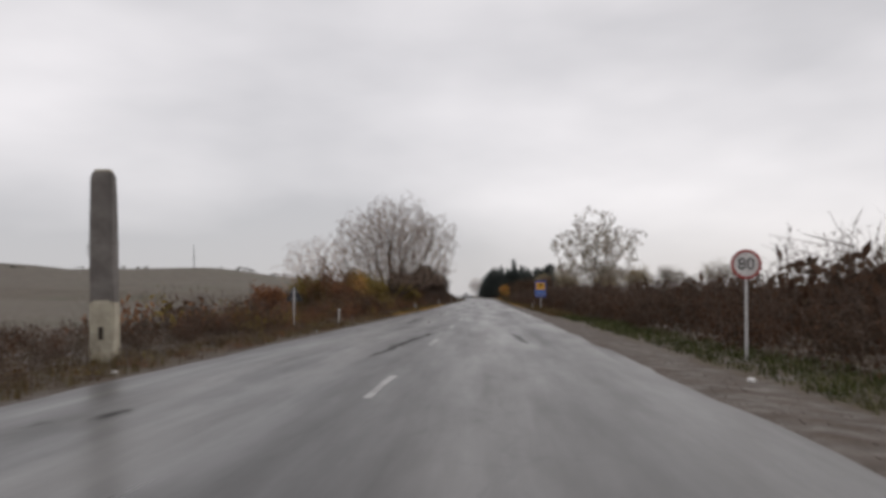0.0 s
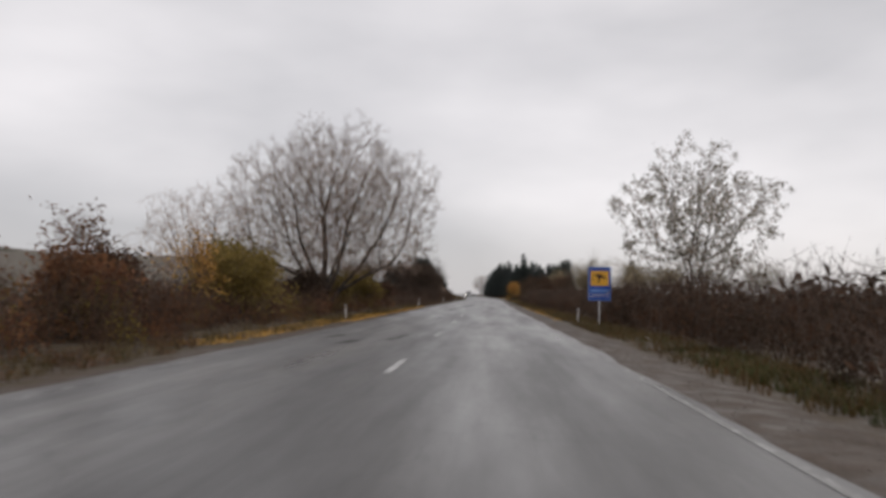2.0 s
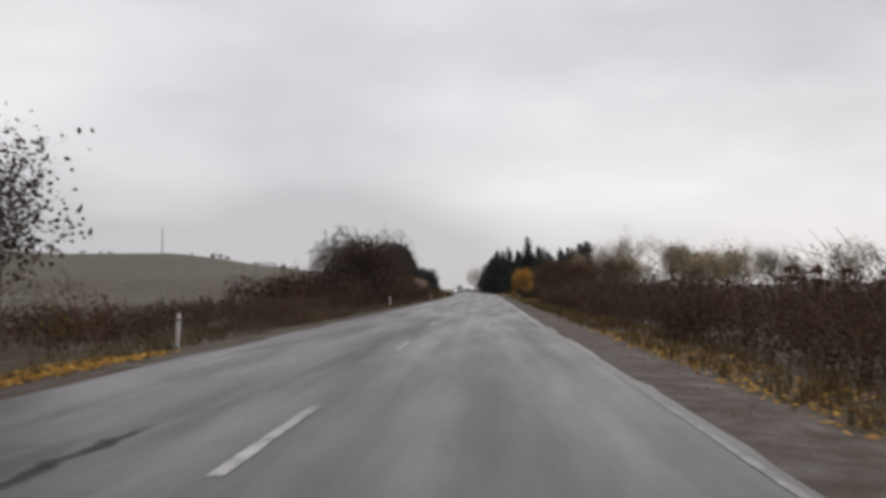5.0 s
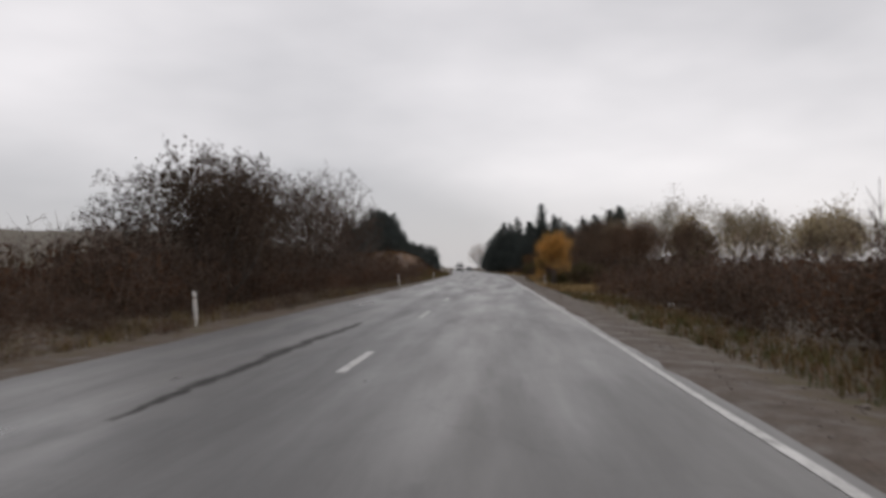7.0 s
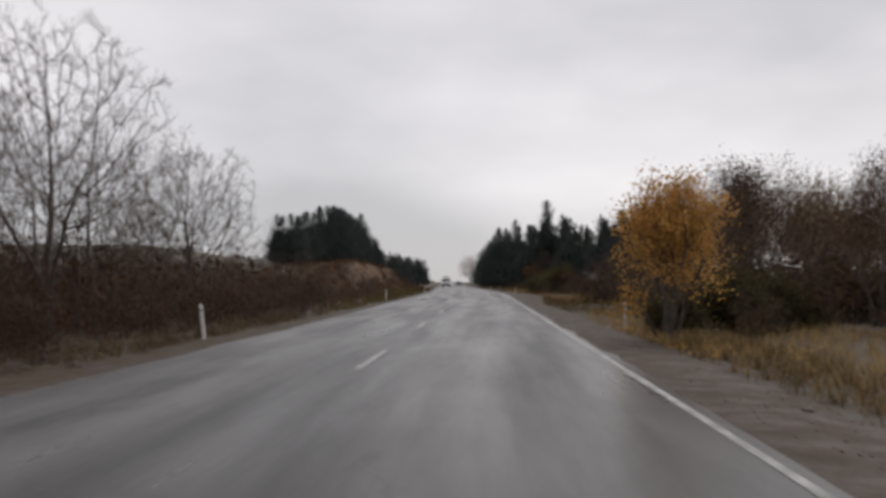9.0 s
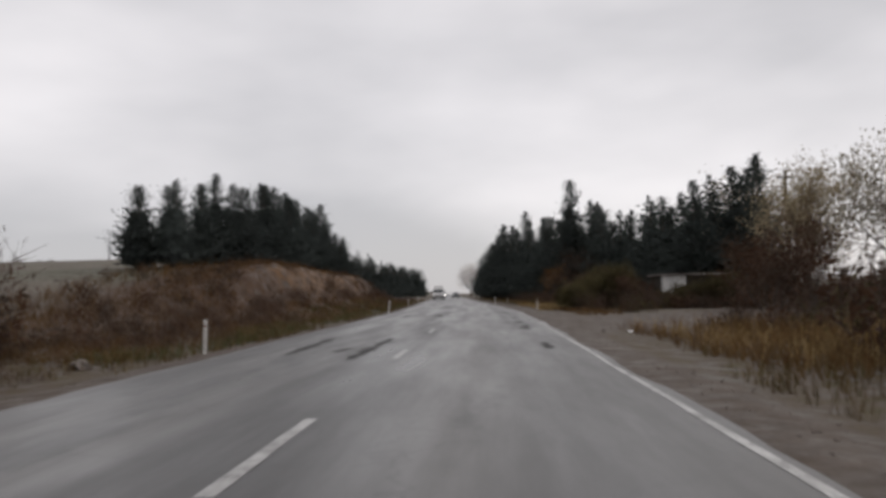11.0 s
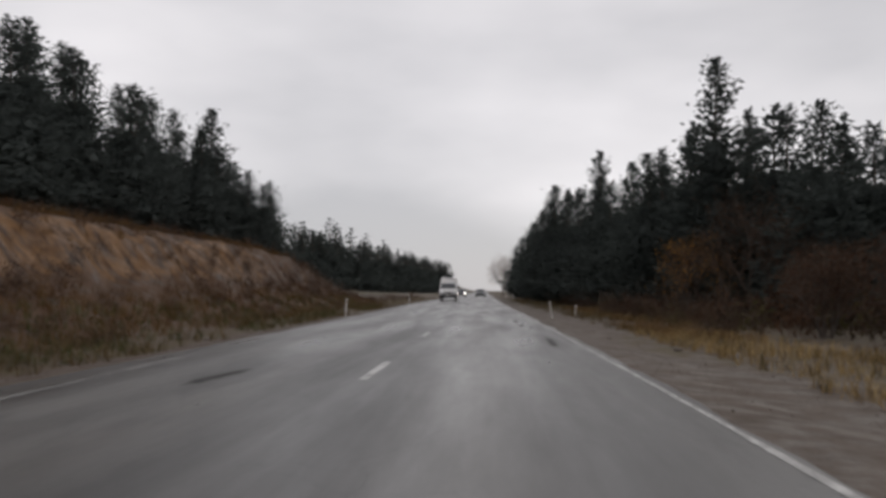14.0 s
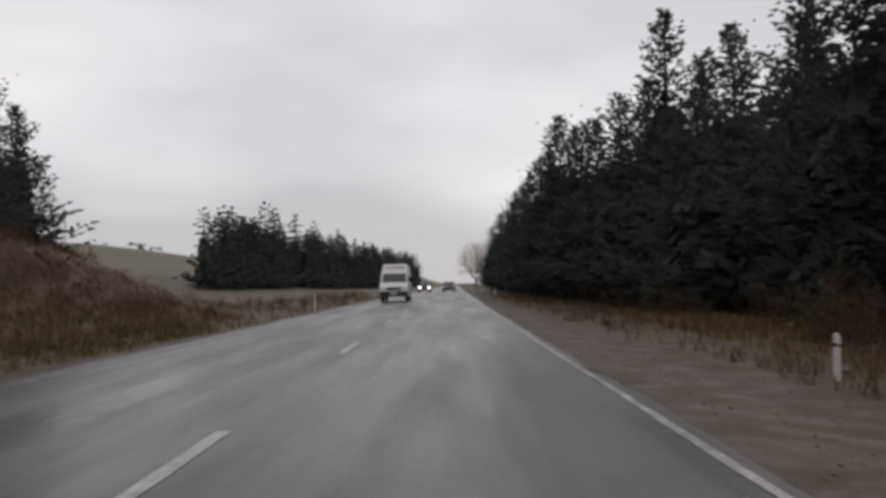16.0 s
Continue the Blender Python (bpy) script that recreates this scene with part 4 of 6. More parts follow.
def build_ground():
    us = np.concatenate([-np.geomspace(2600, 60, 26), -np.arange(56, 30, -2.5), -np.arange(30, 14, -1.0), -np.arange(14, 9, -0.2), -np.arange(9, 3.2, -0.35), np.linspace(-3, 3, 5),
                         np.arange(3.4, 14, 0.35), np.arange(14, 30, 1.2), np.arange(32, 60, 3), np.geomspace(62, 2600, 24)])
    us = np.unique(np.round(us, 3))
    ys = np.concatenate([-np.geomspace(700, 22, 12), np.arange(-20, 240, 0.9), np.arange(240, 345, 0.5), np.arange(345, 395, 0.9), np.arange(396, 640, 5), np.geomspace(650, 4200, 34)])
    U, Y = np.meshgrid(us, ys, indexing="ij")
    Z = ground_z(U, Y)
    X = centre(Y) + U
    v = np.stack([X, Y, Z], 2).reshape(-1, 3)
    n, m = U.shape
    i, j = np.meshgrid(np.arange(n - 1), np.arange(m - 1), indexing="ij")
    a = (i * m + j).ravel()
    f = np.stack([a, a + m, a + m + 1, a + 1], 1)
    me = quick_mesh("ground", v, [(f, 0)], [earth], True)
    wide = np.interp(Y, [0, 17, 66, 77, 97, 135, 165, 186, 203, 230], [5.9, 5.7, 5.5, 5.2, 5.6, 5.0, 5.0, 5.8, 5.6, 5.2]) + 2.2 * ease(242, 254, Y) * (1 - ease(286, 298, Y)) + 13.0 * ease(247, 260, Y) * (1 - ease(262.5 + 0.55 * np.maximum(U - 6, 0), 265.5 + 0.6 * np.maximum(U - 6, 0), Y)) + 2.6 * ease(296, 312, Y) * (1 - ease(330, 360, Y))
    verge = np.interp(Y, [-60, 25, 60, 118, 135, 205, 222, 245, 300, 360], [5.0, 4.8, 4.3, 4.4, 3.9, 3.9, 4.6, 5.6, 5.3, 4.9])
    gravel = np.where(U > 0, 1 - ease(wide - 0.9, wide + 0.5, U), 1 - ease(verge - 0.35, verge + 0.4, -U))
    field = np.where(U < 0, ease(13, 20, -U), ease(26, 40, U))
    bank = ease(232, 262, Y) * (1 - ease(335, 360, Y)) * ease(6, 8, -U) * (1 - ease(15, 19, -U))
    d = -U + bank_edge(Y)
    face = ease(263, 280, Y) * (1 - ease(312, 340, Y)) * ease(9.6, 10.9, d) * (1 - ease(12.3, 12.8, d))
    col = np.stack([gravel, field, bank, face], 2).reshape(-1, 4).astype(np.float32)
    at = me.attributes.new("cover", "FLOAT_COLOR", "POINT")
    at.data.foreach_set("color", col.ravel())
    return tagged(new("ground", me), "brown autumn land with gravel shoulders and a sandy bank", "ground", "", "structure")


build_ground()


# ---- trees beside the road ----
def at(u, y, size=1.0, turn=0.0, lift=0.0, tilt=0.0):
    return Matrix.Translation(P(u, y, lift)) @ pose(0, 0, 0, tilt, 0, turn) @ Matrix.Diagonal((size, size, size, 1))


# the large bare tree on the verge
trng = np.random.default_rng(13)
big = np.concatenate([crown_cloud(trng, 6800, (0.5, 0, 6.6), (7.2, 6.2, 5.9), 2.6, 0.14, 0.52), crown_cloud(trng, 1100, (-0.3, 0, 3.9), (6.6, 4.8, 1.8), 2.0, 0.2, 0.6)])
limbs = [[(0, 0, -0.3), (-0.05, 0, 1.3), (0.0, 0.1, 4.2), (-0.1, 0, 6.4)], [(0, 0, 0.3), (0.9, 0.1, 1.4), (2.3, 0.3, 3.1), (3.3, 0.4, 4.6)], [(0, 0, 1.0), (-1.2, 0.2, 2.4), (-2.4, 0.3, 4.2)],
         [(0, 0, 0.8), (0.9, -0.3, 2.6), (1.5, -0.6, 5.0)], [(0, 0, 1.2), (-0.6, -0.8, 2.8), (-1.3, -1.8, 4.8)], [(0, 0, 1.4), (0.4, 1.1, 3.0), (0.9, 2.2, 4.9)], [(0, 0, 1.6), (-2.2, -0.4, 2.7), (-4.0, -0.6, 3.6)], [(0.9, 0.1, 1.4), (2.9, -0.5, 2.5), (4.6, -0.8, 3.3)]]
tree("bare_tree", "large bare spreading tree with grey-brown twigs", at(-9.6, 94.8),
     colonise(13, limbs, big, 0.38, 0.36, 3.2, 0.14, 0.0074, 1.93, 0.62, 4, 0.05), bark, twig_mat)
tree("bare_tree", "smaller bare tree beside the large one", at(-18, 95, turn=20),
     colonise(12, [[(0, 0, -0.3), (0.1, 0, 1.8), (0.3, 0, 3.0)], [(-0.1, 0, 0.6), (-0.9, 0.4, 2.4)]], crown_cloud(trng, 1500, (0, 0, 4.8), (4.6, 4.2, 3.6), 1.4), 0.36, 0.42, 3.0, 0.12, 0.01, 2.2, 0.55, 2, 0.1), bark, twig_mat)
# the tree with thin pale leaves
tree("poplar_tree", "half-bare tree with thin pale grey leaves", at(12.9, 86.6, turn=40),
     colonise(21, [[(0, 0, -0.3), (0.1, 0, 1.6), (-0.2, 0.1, 3.4), (0, 0, 4.8)], [(0.05, 0, 0.8), (1.0, 0.3, 2.6), (1.8, 0.5, 4.2)], [(0, 0, 1.1), (-0.9, -0.2, 2.8), (-1.6, -0.3, 4.0)]],
              crown_cloud(trng, 620, (0.3, 0, 5.6), (4.4, 4.2, 3.9), 2.0, 0.4, 0.55), 0.38, 0.55, 3.0, 0.3, 0.011, 2.1, 0.5, 2), bark, twig_mat, pale_leaf, 0.075, 4, 0.11, seed=4)
# ivy-grown tree
tree("ivy_tree", "ragged tree overgrown with dark ivy", at(-8.6, 172.5, turn=10),
     grow(31, 6.2, 2.5, 5, 3, [2, 2, 2], lean=0.5, rise=0.1, trunk=0.1, fork=0.4, low=-0.1, ragged=0.95, angles=(0.5, 1.2)), bark, darktwig, dark_leaf, 0.075, 5, 0.15, seed=5)
# bare trees of the left-hand row
ROW = [(-9.4, 175.5, 5.6, 56, 3), (-11.4, 172, 5.0, 57, 3), (-9.8, 179, 6.6, 41, 2), (-12.5, 183, 7.4, 42, 2), (-9.4, 188.5, 6.6, 43, 2), (-13, 193, 6.8, 44, 2), (-10.2, 197, 7.2, 45, 2),
       (-10.8, 204.5, 9.4, 47, 3), (-12.6, 210.5, 7.2, 48, 3), (-11, 216.5, 7.9, 49, 3), (-15, 222, 6.6, 50, 3), (-17, 200, 7.4, 51, 3)]
for u, y, h, s, n in ROW:
    rr = np.random.default_rng(s)
    lean = rr.uniform(-0.5, 0.5)
    stems = [[(0, 0, -0.3), (lean * 0.2, 0, h * 0.16), (lean * 0.6, 0.1, h * 0.4)], [(0, 0, h * 0.1), (0.12 * h, 0.05 * h, h * 0.34)], [(0, 0, h * 0.08), (-0.13 * h, -0.04 * h, h * 0.32)], [(0, 0, h * 0.12), (0.02 * h, -0.12 * h, h * 0.36)]][:n + 1]
    tree("bare_tree", "slender bare roadside tree with dark twigs" if s % 2 else "bare many-stemmed tree with fine dark twigs", at(u, y, turn=s * 37),
         colonise(s, stems, crown_cloud(rr, int(140 * h), (0, 0, h * 0.57), (h * 0.42, h * 0.42, h * 0.43), h * 0.16, 0.16, 0.5), 0.25, 0.3, 2.4, 0.12, 0.006, 1.92, 0.42, 3, 0.05), bark, darktwig,
         dark_leaf if s in (41, 42, 43, 56, 57) else None, 0.06, 1, 0.08, group="bare trees beyond the verge", seed=s)
# golden tree and the thin trees behind it
tree("golden_tree", "small tree in golden yellow autumn leaves", at(6.1, 201, turn=30),
     grow(61, 3.8, 1.1, 5, 3, [2, 2, 2], lean=0.35, rise=0.14, trunk=0.06, fork=0.05), bark, darktwig, gold_leaf, 0.04, 16, 0.15, seed=7)
for u, y, h, s in [(9.5, 207, 4.8, 62), (11.5, 211, 5.2, 63), (9.2, 214, 4.6, 64), (12.5, 217, 5.6, 65), (10.5, 222, 5.2, 66), (15, 214, 5.8, 67), (13.2, 206, 4.8, 68), (17.5, 209, 5.4, 69), (16.2, 203, 4.6, 70)]:
    tree("autumn_tree", "thin tree with sparse orange-brown leaves", at(u, y, turn=s * 50),
         grow(s, h, h * 0.42, 5, 3, [2, 2, 2], lean=0.35, rise=0.14, trunk=0.05, fork=0.1, ragged=0.35), bark, hazel_twig,
         dark_leaf if s in (62, 64, 70) else brown_leaf, 0.036, 3, 0.14, group="thin autumn trees", seed=s)
for u, y, h, s, lf in [(17.5, 236, 6.0, 71, red_leaf), (15.5, 240, 4.2, 72, red_leaf), (20, 243, 7.0, 73, red_leaf), (14.8, 317, 6.2, 74, brown_leaf), (12.3, 319, 4.4, 75, rust_leaf), (15.5, 311, 3.6, 76, brown_leaf),
                       (12.4, 303, 3.0, 77, brown_leaf), (14.2, 300, 3.8, 78, brown_leaf), (11.3, 247.5, 3.2, 79, brown_leaf), (13.2, 249.5, 3.8, 80, brown_leaf), (12.2, 276, 2.4, 82, brown_leaf)]:
    tree("autumn_tree", "bushy tree with thinning yellow-brown leaves", at(u, y, turn=s * 50),
         grow(s, h, h * 0.5, 5, 3, [2, 2, 1], lean=0.45, rise=0.1, trunk=0.06, fork=0.06), bark, darktwig, lf, 0.05, 2, 0.16, group="bushy autumn trees", seed=s)
for k, (u, y, h) in enumerate([(8.7, 277.0, 1.6), (9.9, 279.0, 2.3), (11.3, 278.4, 2.8), (10.5, 282.0, 2.7), (12.2, 281.6, 3.0), (9.1, 283.2, 1.8), (14.3, 276.8, 1.0), (15.8, 276.9, 1.5), (17.6, 276.6, 1.9), (18.9, 277.5, 2.2)]):
    tree("large_bush", "dense rounded bush with dark olive leaves", at(u, y, turn=k * 73),
         grow(140 + k, h, h * 0.62, 5, 3, [2, 2, 1], lean=0.7, rise=0.12, trunk=0.035, fork=0.08, low=-0.08, ragged=0.35), bark, hazel_twig, moss_leaf, 0.08, 5, 0.24, category="bush", group="bushes by the lay-by", seed=140 + k)
for k, (u, y, h) in enumerate([(6.9, 203.2, 1.2), (8.3, 204.0, 1.6), (9.8, 204.6, 1.5)]):
    tree("large_bush", "low dense bush with dark olive leaves below a golden tree", at(u, y, turn=k * 73),
         grow(150 + k, h, h * 0.7, 5, 3, [2, 2, 1], lean=0.7, rise=0.1, trunk=0.045, fork=0.06, low=-0.08, ragged=0.35), bark, darktwig, moss_leaf, 0.055, 5, 0.16, category="bush", group="bushes below the golden tree", seed=150 + k)
tree("autumn_tree", "broad tree with dull yellow leaves behind the lay-by", at(20.6, 268, turn=15),
     grow(83, 7.6, 3.2, 4, 3, [2, 2, 2], lean=0.5, rise=0.1, trunk=0.11, fork=0.1, ragged=0.4), bark, hazel_twig, dull_leaf, 0.075, 9, 0.22, group="bushy autumn trees", seed=83)
tree("autumn_tree", "bushy tree with thinning russet leaves by the lay-by", at(18.9, 272, turn=65),
     grow(84, 4.6, 2.3, 5, 3, [2, 2, 1], lean=0.5, rise=0.1, trunk=0.07, fork=0.1, ragged=0.4), bark, hazel_twig, brown_leaf, 0.06, 4, 0.2, group="bushy autumn trees", seed=84)
# rounded trees in the distance on the right
for k, (u, y, h) in enumerate([(32, 276, 12), (45, 290, 12), (58, 300, 11), (29, 300, 12), (38, 258, 9), (25, 238, 6.5), (68, 290, 11), (50, 262, 9), (34, 222, 6.5), (80, 280, 11)]):
    tree("rounded_tree", "rounded tree with dull yellow-grey leaves", at(u, y, turn=k * 41),
         grow(80 + k, h, h * 0.5, 5, 3, [2, 2, 1], lean=0.6, rise=0.06, trunk=0.12, fork=0.25, low=-0.12, ragged=0.4), bark, twig_mat, dull_leaf if k % 3 else pale_leaf, 0.14, 6, 0.5,
         group="rounded trees across the field", seed=k)
# tall saplings and bushes by the near verge on the left
for k, (u, y, h, lf, n) in enumerate([(-9.7, 54.5, 4.1, red_leaf, 3), (-11.2, 57, 2.6, olive_leaf, 4), (-9.5, 60, 3.8, red_leaf, 3), (-12, 49, 1.9, red_leaf, 4), (-10.2, 63, 2.4, red_leaf, 5), (-11.5, 67, 2.6, brown_leaf, 5),
                                      (-9.4, 70.5, 4.0, gold_leaf, 3), (-9.8, 75.5, 3.4, olive_leaf, 5), (-11.3, 80.5, 3.9, olive_leaf, 5), (-12.4, 85, 3.4, olive_leaf, 5), (-10.2, 91, 2.7, dark_leaf, 5),
                                      (-9.2, 107, 2.9, olive_leaf, 5), (-10.2, 110.5, 3.3, olive_leaf, 5), (-10.6, 121, 5.0, dark_leaf, 5), (-8.8, 114, 2.4, brown_leaf, 5), (-9.4, 97, 2.4, olive_leaf, 5), (-12.4, 104, 3.1, dark_leaf, 5)]):
    tree("sapling" if n < 4 else "large_bush", "tall sapling with sparse russet leaves" if n < 4 else "dense large bush with fading autumn leaves", at(u, y, turn=k * 61),
         grow(100 + k, h, h * (0.33 if n < 4 else 0.55), n, 3, [2, 2, 1], lean=0.35 if n < 4 else 0.7, rise=0.16, trunk=0.035, fork=0.06, low=-0.05, ragged=0.5), bark, hazel_twig, lf,
         0.06 if n < 4 else 0.085, 2 if n < 4 else (3 if y == 121 else 5), 0.18 if n < 4 else 0.24, category="bush", group="bushes along the verge", seed=k)
# bare tree by the far bend
tree("bare_tree", "bare pale tree far along the road", at(8.5, 545, turn=10),
     colonise(91, [[(0, 0, -0.3), (0, 0, 3), (0.4, 0, 6)], [(0, 0, 1.5), (2, 0, 5)], [(0, 0, 2), (-2, 0.5, 5)]], crown_cloud(trng, 1500, (0, 0, 7.6), (5.2, 5.2, 5.2), 2.6), 0.5, 0.6, 4.5, 0.1, 0.026, 2.3, 1.0, 1), bark, twig_mat)

# ---- conifers ----
KINDS = [conifer_arrays(1, 36, 14, 12, 0.33, 0.06, 0.036, 0.35), conifer_arrays(2, 34, 14, 11, 0.4, 0.08, 0.038, 0.46, 0.78), conifer_arrays(3, 38, 12, 9, 0.28, 0.05, 0.034), conifer_arrays(6, 22, 10, 5, 0.38, 0.05, 0.066, 0.5)]
ROUGH = conifer_arrays(4, 13, 6, 3, 0.3, 0.03, 0.085, 0.34)
stock = []
crng = random.Random(5)


def plant(u, y, h, kind):
    """A roadside conifer; the first of each kind is built, the rest are copies."""
    m = at(u, y, 1.0, crng.uniform(0, 360), -0.15, crng.uniform(-2, 2)) @ Matrix.Diagonal((h * crng.uniform(0.9, 1.15), h * crng.uniform(0.9, 1.15), h, 1))
    for k, ob in stock:
        if k == kind:
            return copy_thing(ob, m @ Matrix.Diagonal((1 / ob.scale.x, 1 / ob.scale.y, 1 / ob.scale.z, 1)))
    ob = conifer("conifer", ["dark green conifer with a ragged outline", "broad dark conifer with heavy low branches", "slim dark spruce with a pointed top", "dark conifer deeper in the wood"][kind], KINDS[kind], "roadside conifers")
    ob.matrix_basis = m
    stock.append((kind, ob))
    return ob


# on the bank at the left
for u, y, h, kind in [(-20, 272, 4.8, 1), (-17.5, 276, 6.0, 0), (-21.5, 279, 6.8, 2), (-16.4, 283, 6.4, 1), (-19.5, 286, 7.8, 2), (-23, 289, 8.6, 0), (-17.0, 293, 8.0, 1), (-19.6, 298, 9.8, 0), (-22.8, 301, 10.0, 1), (-16.3, 301, 7.6, 1), (-18.3, 309, 9.4, 1), (-16.4, 316, 7.8, 1), (-16.6, 327, 8.2, 1), (-22.5, 312, 10, 1),
                      (-17.0, 306, 8.4, 1), (-24, 309, 10.0, 0), (-19.0, 313, 9.4, 1), (-21, 319, 10.4, 0), (-17.6, 321, 8.6, 1), (-20.4, 327, 10.0, 2), (-18.4, 332, 9.0, 0), (-21.6, 336, 10.0, 1), 
                      (-16.8, 338, 7.4, 1), (-26, 295, 8, 0), (-27, 318, 9, 1), (-15.4, 334, 5.5, 1),
                      (-18.2, 296, 8.6, 1), (-20.8, 293, 9.0, 1), (-17.4, 312, 8.8, 1), (-20.2, 306, 10.0, 1), (-19.2, 303, 9.4, 1), (-17.2, 318, 8.6, 1), (-21.6, 315, 10.4, 1), (-18.0, 325, 8.8, 1), (-19.8, 322, 9.6, 1), (-17.0, 332, 8.0, 1),
                      (-17.6, 336, 7.6, 1), (-24.2, 298, 10.0, 1), (-18.8, 289, 7.6, 1), (-17.4, 288, 7.0, 1)]:
    if u > -19.4 or y > 312:
        plant(u, y, h * 0.98, kind)
for u, y, top, kind in [(-17.6, 279.4, 10.7, 0), (-17.9, 272.4, 9.3, 1), (-17.8, 300, 12.4, 0), (-17.8, 332.7, 14.2, 0), (-16.0, 342, 10.2, 1), (-16.8, 346.5, 9.6, 0), (-15.4, 338, 9.4, 1), (-18.4, 340, 11.5, 1), (-21.6, 274.5, 9.3, 1), (-20.4, 272.6, 9.0, 1), (-20.6, 278.0, 9.7, 1), (-19.4, 275.5, 9.2, 1), (-19.6, 283, 10.4, 1)]:
    plant(u, y, top - float(ground_z(u, y)), kind)
# the wood at the right
WOOD = [(25, 288, 10.8, 2), (24.6, 293, 10.6, 0), (22, 296, 10, 0), (25.5, 301, 9.5, 2), (21.5, 305, 9.5, 1), (24, 309, 9, 0), (20, 311, 9, 2), (17.8, 316, 9.5, 0), (21.5, 319, 9, 1), (15.6, 326.5, 14.0, 0), (18.6, 323, 10.5, 1), (19.4, 331, 12, 2),
        (16.6, 334, 11.5, 1), (13.6, 336, 9.2, 1), (14.8, 341, 11, 0), (18.2, 341, 12.5, 2), (12.6, 346, 9.5, 1), (12.4, 351, 12.6, 2), (15.4, 350, 11.6, 0), (11.6, 357, 10.2, 1), (13.8, 361, 12, 0), (11.0, 366, 10.6, 1), (12.8, 371, 11.6, 2),
        (10.6, 375, 12.6, 0), (12.6, 381, 12.8, 2), (10.2, 385, 11.0, 1), (11.8, 392, 12.6, 0), (9.8, 398, 10.4, 1), (11.2, 406, 12.4, 2), (9.6, 414, 10.2, 0), (11, 423, 12, 1), (9.4, 433, 10.4, 0), (11, 444, 11.6, 2), (9.2, 456, 10, 1)]
for u, y, h, kind in WOOD:
    plant(u, y, h * 1.13, kind)
for k in range(34):
    y = 292 + 4.9 * k
    plant(19.5 + crng.uniform(0, 9) - 0.02 * (y - 292), y, crng.uniform(10.5, 13.5), 3)


for k in range(22):
    plant(23 + crng.uniform(0, 6), 299 + 2.6 * k, crng.uniform(9.5, 12), 3)
for k in range(36):
    plant(17 + crng.uniform(0, 4) - 0.012 * k * 3.2, 318 + 3.2 * k, crng.uniform(8.5, 11.5), 3)
for k in range(22):
    plant(14.5 + crng.uniform(0, 4) - 0.02 * (6 * k), 330 + 6 * k + crng.uniform(-2, 2), crng.uniform(9.5, 12.5), (k + 1) % 3)


def wood_stuff(name, label, spots, seed):
    """A far wood as one mass of single conifers."""
    rng = np.random.default_rng(seed)
    rows = []
    for u, y, h in spots:
        p = P(u, y, -0.3)
        rows.append((p.x, p.y, p.z, h, h * rng.uniform(0.9, 1.3)))
    (tv, tf), (nv, nf) = ROUGH
    v1, f1 = strew([(nv, nf)], rows, np.random.default_rng(seed))
    v2, f2 = strew([(tv, tf)], rows, np.random.default_rng(seed))
    me = quick_mesh(name, np.concatenate([v1, v2]), [(f1, 0), (f2 + len(v1), 1)], [needle, bark])
    return tagged(new(name, me), label, "wood", "", "stuff")


spots = []
for k in range(230):
    t = crng.random()
    y = 455 + 240 * t
    front = -40 + 27 * t
    spots.append((front - min(abs(crng.gauss(0, 7)), 12) * (0.4 + 0.6 * t) - 0.5, y, crng.uniform(12, 16) * (1.25 if k % 17 == 0 else 1)))
wood_stuff("conifer_wood", "dark conifer wood on a low rise beyond a field", spots, 8)
spots = [(10.5 + abs(crng.gauss(0, 7)), 440 + 32 * crng.random(), crng.uniform(9, 13)) for k in range(26)] + [(24 + abs(crng.gauss(0, 8)), 470 + 420 * crng.random(), crng.uniform(9, 13)) for k in range(70)]
wood_stuff("conifer_wood", "dark conifers lining the road far ahead", spots, 9)

# ---- thickets and verges ----
FINE = [shrub_arrays(s, 5, 9, 105, 0.028, mass=84, flake=0.046) for s in (1, 2, 3, 4)]
DRY = [shrub_arrays(s, 4, 4, 52, 0.03, mass=28, flake=0.092) for s in (1, 2, 3, 4)]
BARE = [shrub_arrays(s, 6, 16, 45, 0.02, 0.6, mass=16, flake=0.06) for s in (5, 6)]


def far_clumps():
    """Tree clumps and hedgerows scattered over the distant hills, their leaf colour paled for haze."""
    rng = np.random.default_rng(77)
    rows = []
    for k in range(70):
        u, y = -150 - 900 * rng.random() ** 1.3, 900 + 500 * rng.random()
        for _ in range(rng.integers(3, 9)):
            uu, yy, h = u + rng.normal(0, 26), y + rng.normal(0, 6), rng.uniform(2.5, 6)
            rows.append((float(centre(yy)) + uu, yy, float(ground_z(uu, yy)) - 0.3, h, h * rng.uniform(1.0, 1.5)))
    v1, f1 = strew([a[0] for a in DRY], rows, np.random.default_rng(78))
    v2, f2 = strew([(leaf_quads(np.random.default_rng(5), rng.normal(0, 1, (60, 3)) * np.array([0.22, 0.22, 0.16]) + np.array([0, 0, 0.6]), 0.1))], rows, np.random.default_rng(78))
    me = quick_mesh("far_trees", np.concatenate([v1, v2]), [(f1, 0), (f2 + len(v1), 1)], [hazed_hill_leaf, hazed_hill_leaf])
    return tagged(new("far_trees", me), "tree clumps scattered on distant hills, coloured grey-green as if in haze", "trees", "", "stuff")


far_clumps()


